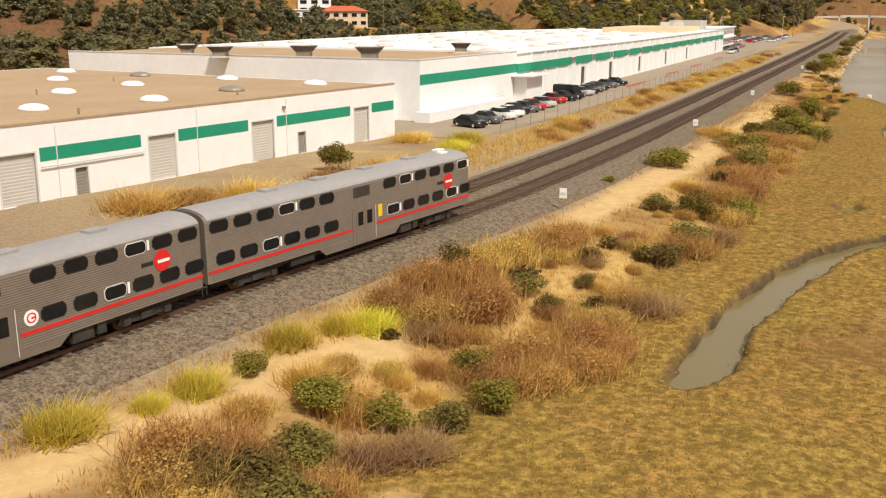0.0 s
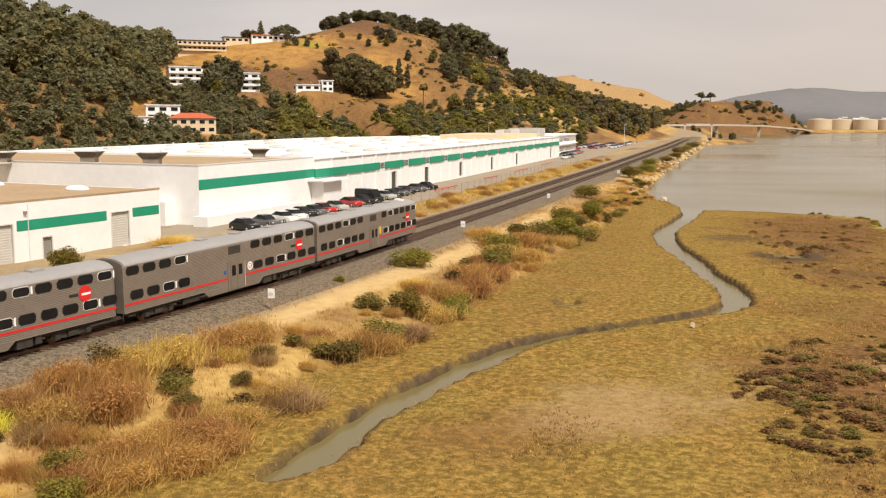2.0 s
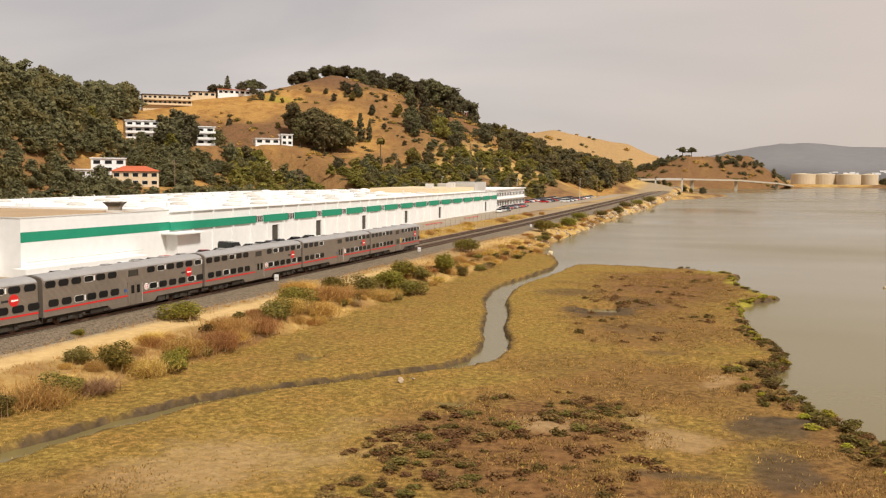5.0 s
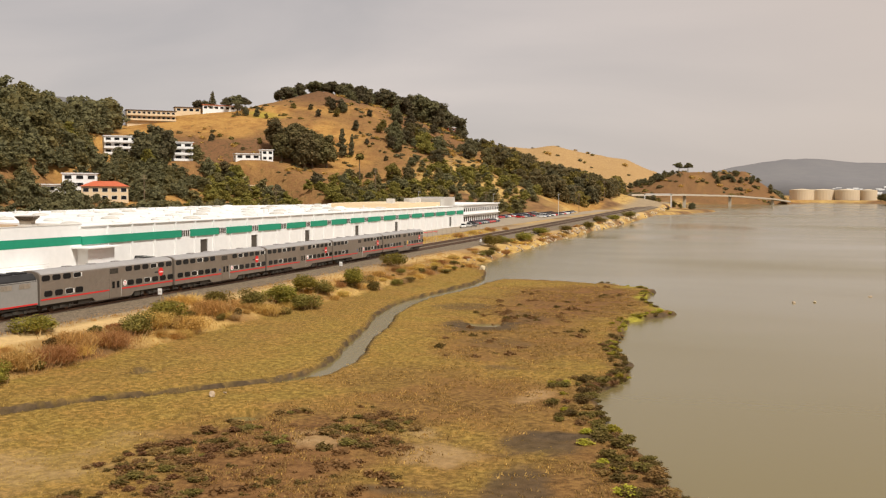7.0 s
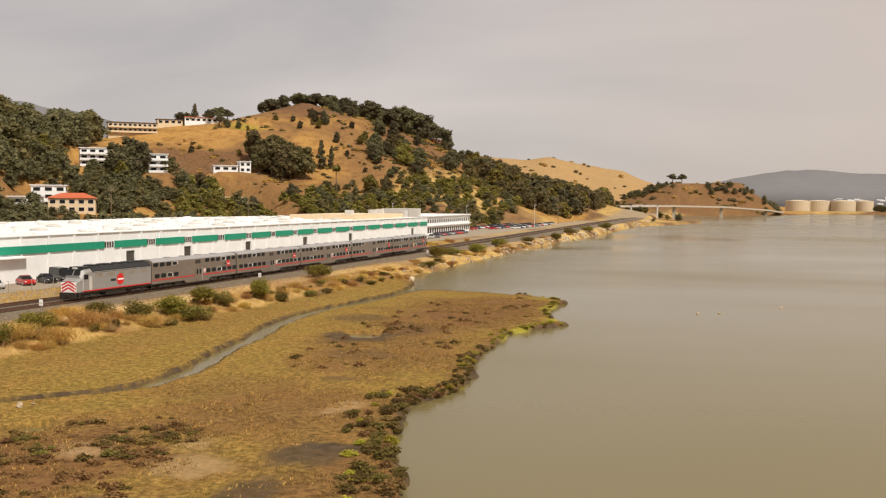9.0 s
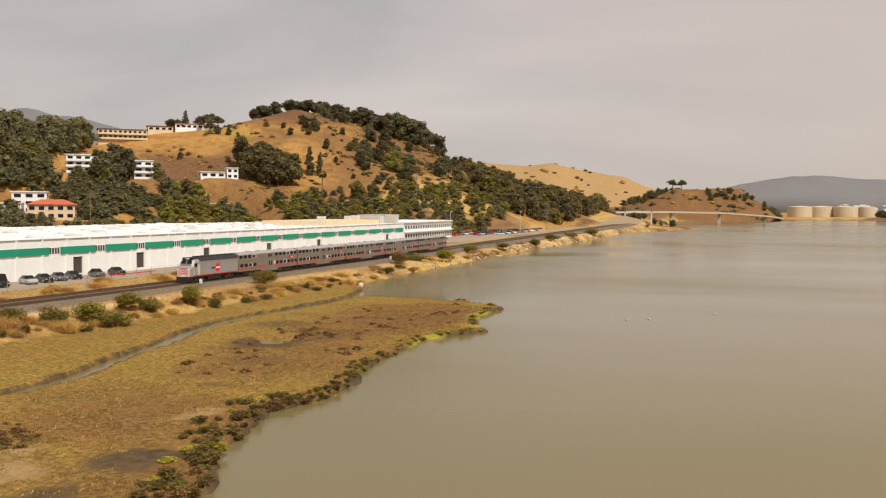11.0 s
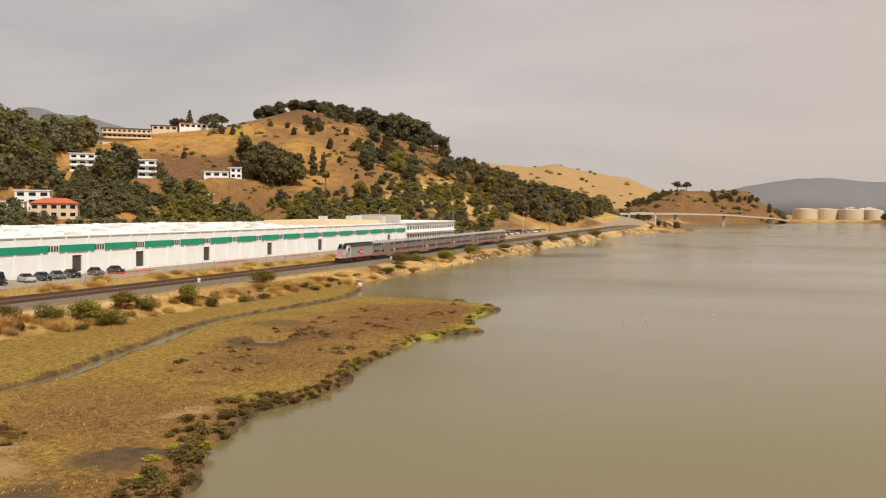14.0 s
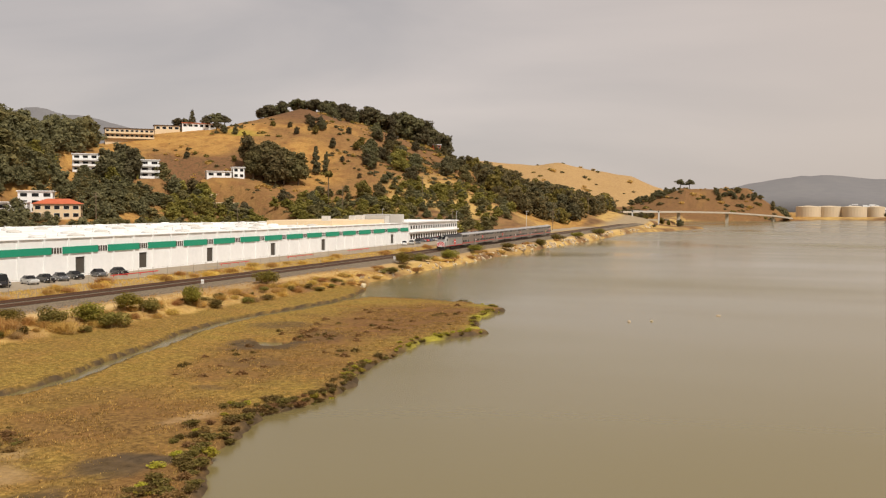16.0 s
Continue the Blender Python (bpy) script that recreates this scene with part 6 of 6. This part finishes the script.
woods("far_shore_woods", "dark trees on the far shore", [
    ([(-78, 1225), (-40, 1215), (-26, 1245), (-70, 1250)], 22, 6, 6, 10),
    ([(-5, 1205), (85, 1230), (110, 1262), (20, 1240)], 16, 6, 5, 9),
    ([(60, 1330), (95, 1330), (110, 1400), (60, 1400)], 22, 6, 12, 20),
    ([(232, 1408), (420, 1400), (420, 1440), (225, 1440)], 60, 6, 8, 13)], [L_DARK, L_EUC], 74)
SCRUB = [leaf_cloud(np.random.default_rng(800 + k), [(0, 0, 0.25, 0.55, 0.55, 0.4), (0.35, 0.2, 0.2, 0.4, 0.4, 0.3), (-0.3, 0.25, 0.15, 0.4, 0.35, 0.3)], 90, 0.26, 0.8, 0.5, True) for k in range(4)]


def scrub(name, label, areas, mats, seed, gap=1.2, patch=16, bare=0.38):
    """Low hillside shrubs, too many to count, as one body."""
    rng = np.random.default_rng(seed)
    pieces = []
    for poly, count, lo, hi in areas:
        pts = spots(poly, count, gap, rng)
        clump = vnoise(pts[:, 0], pts[:, 1], patch, 81)
        for (x, y), z, c in zip(pts, ground_z(pts[:, 0], pts[:, 1]), clump):
            if c < bare:
                continue
            v, f = SCRUB[int(rng.integers(4))]
            w, h = rng.uniform(lo, hi), rng.uniform(0.6, 1.0)
            pieces.append((np.stack([v[:, 0] * w + x, v[:, 1] * w * rng.uniform(0.7, 1.3) + y, v[:, 2] * w * h + z - 0.1], 1), f, int(rng.integers(len(mats)))))
    tagged(new(name, np_mesh(name, pieces, mats)), label, "shrubs", kind="stuff")


scrub("hillside_scrub", "low dark and rusty shrubs scattered over the golden hill", [
    ([(-260, 490), (-150, 470), (-100, 520), (-90, 640), (-150, 710), (-215, 640), (-260, 560)], 620, 0.8, 3.0),
    ([(-150, 560), (-90, 540), (-70, 640), (-120, 740), (-170, 690)], 330, 1.2, 3.6),
    ([(-190, 440), (-120, 420), (-95, 520), (-160, 520)], 220, 1.0, 3.0),
    ([(-80, 1180), (90, 1200), (95, 1290), (-60, 1270)], 170, 2.0, 6.0),
    ([(-300, 1400), (-60, 1420), (-60, 1540), (-300, 1500)], 60, 3.0, 7.0)], [L_DARK, L_EUC, L_OLIVE, L_BROWN], 77)
scrub("marsh_scrub", "low dark brown and olive shrubs matted over the marsh", [
    ([(15, 62), (20, 80), (26, 80), (31, 68), (38, 56), (36, 44), (20, 46)], 340, 0.3, 0.8),
    ([(22, 100), (34, 108), (36, 150), (30, 174), (18, 165), (16, 130)], 160, 0.4, 0.9)], [L_MARSHB, L_MARSHB, L_SHORE, L_MARSHB], 78, 0.4, 5, 0.46)
for u in np.linspace(0, 1, 58):
    px = float(np.interp(u, [0, 0.2, 0.35, 0.6, 0.85, 1], [-247, -232, -214, -196, -168, -150]))
    py = float(np.interp(u, [0, 0.2, 0.35, 0.6, 0.85, 1], [600, 622, 640, 664, 700, 722]))
    hi = trng.uniform(7, 10) if u < 0.3 else trng.uniform(11, 15) if u < 0.58 else trng.uniform(13, 17) if u < 0.74 else trng.uniform(20, 27) if u < 0.95 else trng.uniform(7, 12)
    tree(trng.choice(["oak", "flat", "oak", "euc"]), L_DARK, px + trng.uniform(-3, 4), py + trng.uniform(-2, 6), hi, trng)
scatter([(-225, 490), (-150, 510), (-110, 570), (-160, 640), (-205, 605), (-250, 560)], 24, ["oak"], [L_DARK, L_OLIVE, L_EUC], 2.5, 7)
scatter([(-150, 540), (-100, 580), (-115, 680), (-155, 690)], 20, ["oak"], [L_DARK, L_EUC], 4, 9)
scatter([(-14, 735), (4, 748), (24, 780), (-4, 796), (-16, 800)], 9, ["oak"], [L_DARK, L_OLIVE], 3.5, 6)
for i in range(11):
    a = i * 2.4
    r = 4 + 1.5 * i
    tree("euc", L_EUC, -180 + r * math.cos(a), 497 + 0.6 * r * math.sin(a), trng.uniform(14, 21), trng)
for i in range(5):
    tree("euc", L_DARK, -216 + 3.5 * (i % 3), 405 + 4 * i, trng.uniform(15, 21), trng)
for x, y, h in ((-165, 522, 17), (-161, 526, 12), (-164, 534, 10)):
    tree("cypress", L_DARK, x, y, h, trng)
tree("conifer", L_DARK, -265, 552, 14, trng)
for x, y, h in ((-272, 546, 9), (-268, 549, 8), (-257, 556, 9), (-252, 560, 11), (-248, 562, 9), (-246, 549, 7)):
    tree("flat", L_DARK, x, y, h, trng)
# broad trees on the lower slope
for x, y, h in ((-196, 446, 13), (-187, 440, 14), (-206, 451, 8), (-168, 448, 9), (-160, 440, 8), (-152, 458, 7), (-142, 470, 8), (-126, 500, 11), (-120, 506, 10), (-146, 556, 13), (-128, 560, 14), (-122, 568, 12), (-118, 552, 9), (-135, 574, 10), (-108, 585, 12), (-100, 600, 13), (-112, 600, 12), (-180, 425, 8), (-172, 418, 9)):
    tree("oak", trng.choice([L_DARK, L_EUC, L_OLIVE]), x, y, h, trng)
for x, y, h in ((-192, 629, 7), (-193, 587, 8), (-198, 585, 8), (-190, 584, 7), (-173, 562, 7), (-176, 593, 5), (-167, 617, 11), (-158, 620, 12), (-163, 612, 9), (-138, 542, 9), (-143, 546, 8), (-155, 579, 6), (-150, 574, 6), (-158, 584, 5), (-236, 501, 6), (-240, 548, 6)):
    tree("oak", L_DARK, x, y, h, trng)
for x, y, h in ((-20, 1246, 13), (-9, 1247, 12)):
    tree("flat", L_DARK, x, y, h, trng)
tree("conifer", L_DARK, -124, 790, 16, trng)
tree("palm", L_OLIVE, -137, 479, 17, trng)


# ---- houses on the hill ----
def house(name, label, x, y, turn, w, d, floors, wall, roof=None, dz=0.0, hip=False, cols=4, balcony=False, base=None):
    z = base if base is not None else min(zat(x, y), zat(x + 4, y)) + dz
    t = thing(name, label, "house", "hillside houses", pose(x, y, z, 0, 0, turn))
    h = floors * 2.9
    part("wall", Build().box(-d / 2, d / 2, -w / 2, w / 2, -4.0, h), wall, t)
    rm = roof or M_WHITE
    if hip:
        b = Build().loft([[(-d / 2 - 0.7, -w / 2 - 0.7, h), (d / 2 + 0.7, -w / 2 - 0.7, h), (d / 2 + 0.7, w / 2 + 0.7, h), (-d / 2 - 0.7, w / 2 + 0.7, h)], [(-0.2, -w / 2 + d * 0.4, h + 2.0), (0.2, -w / 2 + d * 0.4, h + 2.0), (0.2, w / 2 - d * 0.4, h + 2.0), (-0.2, w / 2 - d * 0.4, h + 2.0)]])
    else:
        b = Build().box(-d / 2 - 0.5, d / 2 + 0.5, -w / 2 - 0.5, w / 2 + 0.5, h, h + 0.35)
    part("roof", b, rm, t)
    for f in range(floors):
        for c in range(cols):
            y0 = -w / 2 + (c + 0.18) * w / cols
            y1 = -w / 2 + (c + 0.82) * w / cols
            wd = part("window", Build().box(d / 2, d / 2 + 0.05, y0, y1, f * 2.9 + 0.7, f * 2.9 + 2.3), M_FRAME, t)
            part("pane", Build().box(d / 2 + 0.05, d / 2 + 0.08, y0 + 0.12, y1 - 0.12, f * 2.9 + 0.82, f * 2.9 + 2.2), M_GLASS, wd)
        for s in (-1, 1):
            part("window", Build().box(-d * 0.2, d * 0.15, min(s * w / 2, s * (w / 2 + 0.05)), max(s * w / 2, s * (w / 2 + 0.05)), f * 2.9 + 0.8, f * 2.9 + 2.2), M_GLASS, t)
        if balcony:
            part("balcony", Build().box(d / 2 + 0.05, d / 2 + 1.6, -w / 2, w / 2, f * 2.9 - 0.15, f * 2.9 + 0.05).box(d / 2 + 1.5, d / 2 + 1.6, -w / 2, w / 2, f * 2.9 + 0.05, f * 2.9 + 0.95), wall, t)
    return t


house("apartment_house", "white four-storey apartment block with balconies", -243, 426, -50, 16, 11, 4, M_WHITE, balcony=True, cols=4, base=28.8)
house("apartment_house", "white two-storey apartment block beside trees", -209, 427, -50, 9, 9, 3, M_WHITE, cols=2, balcony=True, base=28.5)
house("red_roofed_house", "cream house with low red tile roof", -184, 333, -55, 17, 11, 2, M_CREAM, M_REDROOF, hip=True, cols=5, base=10.2)
house("white_house", "plain white flat-roofed house", -199, 325, -55, 12, 9, 2, M_WHITE, cols=2, base=10.6)
house("white_house", "small white flat-roofed house", -203, 343, -55, 13, 9, 3, M_WHITE, cols=3, base=12.2)
house("ridge_house", "long cream house with many windows on the ridge", -287, 518, -50, 28, 9, 2, M_CREAM, M_TIE, cols=10, dz=0.5, balcony=True)
house("ridge_house", "low cream house on the ridge", -277, 542, -50, 15, 8, 1, M_CREAM, M_TIE, cols=4, dz=1)
house("ridge_house", "low white and red house on the ridge", -262, 556, -45, 24, 8, 1, M_WHITE, M_REDROOF, cols=7, dz=0.5)
house("white_house", "low white house on the golden slope", -202, 479, -50, 13, 7, 1, M_WHITE, cols=3, base=30.6)
house("white_house", "small white house on the golden slope", -193, 484, -50, 6, 6, 2, M_WHITE, cols=2, base=30.0)
house("white_house", "low white house behind the warehouse", -158, 362, -50, 9, 8, 1, M_WHITE, cols=3)
house("white_house", "low white house among trees", -146, 368, -50, 14, 8, 1, M_WHITE, cols=4)
house("white_house", "white house on the far slope", -96, 905, -20, 26, 10, 2, M_WHITE, cols=6)
house("red_house", "small red house on the wooded ridge", -158, 706, -20, 9, 8, 2, M_REDROOF, cols=2, dz=2)
wall_r = Build()
for a, b in (((-196, 462), (-172, 484)), ((-190, 455), (-164, 478))):
    za, zb = zat(*a), zat(*b)
    wall_r.prism([(a[0], a[1]), (b[0], b[1]), (b[0] - 0.4, b[1] + 0.5), (a[0] - 0.4, a[1] + 0.5)], min(za, zb) - 1, min(za, zb) + 2.2)
tagged(part("retaining_wall", wall_r, M_CREAM), "tan retaining wall on the slope", "wall")

# ---- road bridge, tanks, far hills, riprap ----
br = thing("road_bridge", "long low concrete road bridge over the water", "bridge", m=pose(-30, 880, 0))
deck = [(-14, -8, 11.3), (-10, 0, 11.4), (30, 60, 11.6), (70, 150, 10.5), (115, 280, 6.5), (135, 360, 3.0)]
part("deck", Build().loft([[(x, y, z - 1.1), (x + 6, y - 6, z - 1.1), (x + 6, y - 6, z + 0.5), (x, y, z + 0.5)] for x, y, z in deck]), M_BRIDGE, br)
for x, y, z in deck[1:5]:
    part("pier", Build().box(x + 1.5, x + 4.5, y - 4, y - 2, -3, z - 1), M_BRIDGE, br)
gan = thing("signal_gantry", "grey steel signal gantry over the tracks", "gantry", m=pose(-14.7, 775, 3.5))
for x in (-4, 16):
    part("post", Build().box(x - 0.5, x + 0.5, -0.5, 0.5, -1.5, 9.5), M_FRAME, gan)
part("beam", Build().box(-4.4, 16.4, -0.5, 0.5, 8.3, 9.5), M_FRAME, gan)
for i, (x, r) in enumerate(((139, 17), (168, 19), (199, 17), (228, 12))):
    t = thing("storage_tank", "pale cream cylindrical storage tank on the far shore", "tank", "far tanks", pose(x, 1490 + 10 * (i % 2), 1.5))
    n = 28
    part("shell", Build().prism([(r * math.cos(2 * math.pi * k / n), r * math.sin(2 * math.pi * k / n)) for k in range(n)], 0, 15.5), M_TANK, t, smooth=False)
    part("roof", Build().prism([(r * math.cos(2 * math.pi * k / n), r * math.sin(2 * math.pi * k / n)) for k in range(n)], 15.5, 17.0, 0.1), M_TANK, t)


def far_range(name, y, pts, mat, deep, label):
    """A broad far hill: a ridge line with slopes to both sides."""
    b, rings = Build(), []
    x = pts[0][0]
    xs = np.linspace(pts[0][0], pts[-1][0], 60)
    hs = np.interp(xs, [p[0] for p in pts], [p[1] for p in pts])
    for xx, h in zip(xs, hs):
        h = h * (1 + 0.05 * (vnoise(np.array([xx]), np.array([y]), 60, 51)[0] - 0.5)) + 5 * (vnoise(np.array([xx]), np.array([y]), 22, 52)[0] - 0.5)
        rings.append([(xx, y - deep, -3), (xx, y - deep * 0.4, h * 0.55), (xx, y, h), (xx, y + deep, -3)])
    tagged(part(name, b.loft(rings), mat, smooth=True), label, "hill", kind="structure")


# both far ranges carry their haze in the base colour
far_range("far_hills", 3200, [(-300, 20), (-60, 66), (2, 79), (87, 97), (160, 108), (236, 115), (320, 111), (398, 101), (560, 98), (800, 85), (1500, 90)], M_FAR, 600, "wooded hills beyond the bay, coloured blue-grey for haze")
far_range("far_mountain", 2300, [(-2800, 230), (-1916, 290), (-1700, 250), (-1555, 220), (-1300, 175), (-900, 80), (-700, 20)], M_FAR, 500, "mountain behind the town, coloured grey for haze")

town = Build()
trg = random.Random(9)
for i in range(150):
    x, y = trg.uniform(285, 1100), trg.uniform(2640, 2780)
    zz = -3 + (y - 2600) / 360 * 58
    w = trg.uniform(3, 8)
    town.box(x - w, x + w, y - 6, y + 6, zz - 6, zz + trg.uniform(2, 5))
tagged(part("far_town", town, M_WHITE), "tiny pale houses of a town on the far hillside", "town", kind="stuff")
rrng = random.Random(5)
ROCKS = []
for s in range(4):
    b = bmesh.new()
    bmesh.ops.create_icosphere(b, subdivisions=2, radius=0.5)
    for v in b.verts:
        v.co *= 0.75 + 0.5 * noise.noise(v.co * 2.2 + Vector((s * 5.0, 0, 0)))
        v.co.z *= 0.65
    me = bpy.data.meshes.new("rock")
    b.to_mesh(me)
    b.free()
    me.materials.append(M_ROCK)
    ROCKS.append(me)


def rock(x, y, z, s):
    ob = tagged(new("rock", ROCKS[rrng.randrange(4)]), "pale angular riprap rock at the waterline", "rock", "riprap rocks")
    ob.matrix_basis = Matrix.LocRotScale((x, y, z), Euler((rrng.random(), rrng.random(), rrng.random() * 6)), (s * rrng.uniform(0.8, 1.4), s * rrng.uniform(0.8, 1.4), s))


for i in range(190):
    y = rrng.choice([rrng.uniform(330, 520), rrng.uniform(520, 760), rrng.uniform(215, 330)])
    e = float(np.interp(y, *BANK))
    x = float(track_x(y)) + e * rrng.uniform(0.78, 1.04)
    rock(x, y, zat(x, y) + 0.15, rrng.uniform(0.8, 1.7) * (1.25 if y > 330 else 0.7))
for x, y, s in ((1.5, 199, 2.0), (11.2, 79.4, 0.5), (12, 79.9, 0.35), (-1.5, 207, 1.2)):
    rock(x, y, zat(x, y) + 0.2, s)
# ducks out on the bay, stood in for by small rock meshes
for x, y in ((58, 165), (61, 167), (70, 178)):
    rock(x, y, WATER_Z, 0.7)

motions()
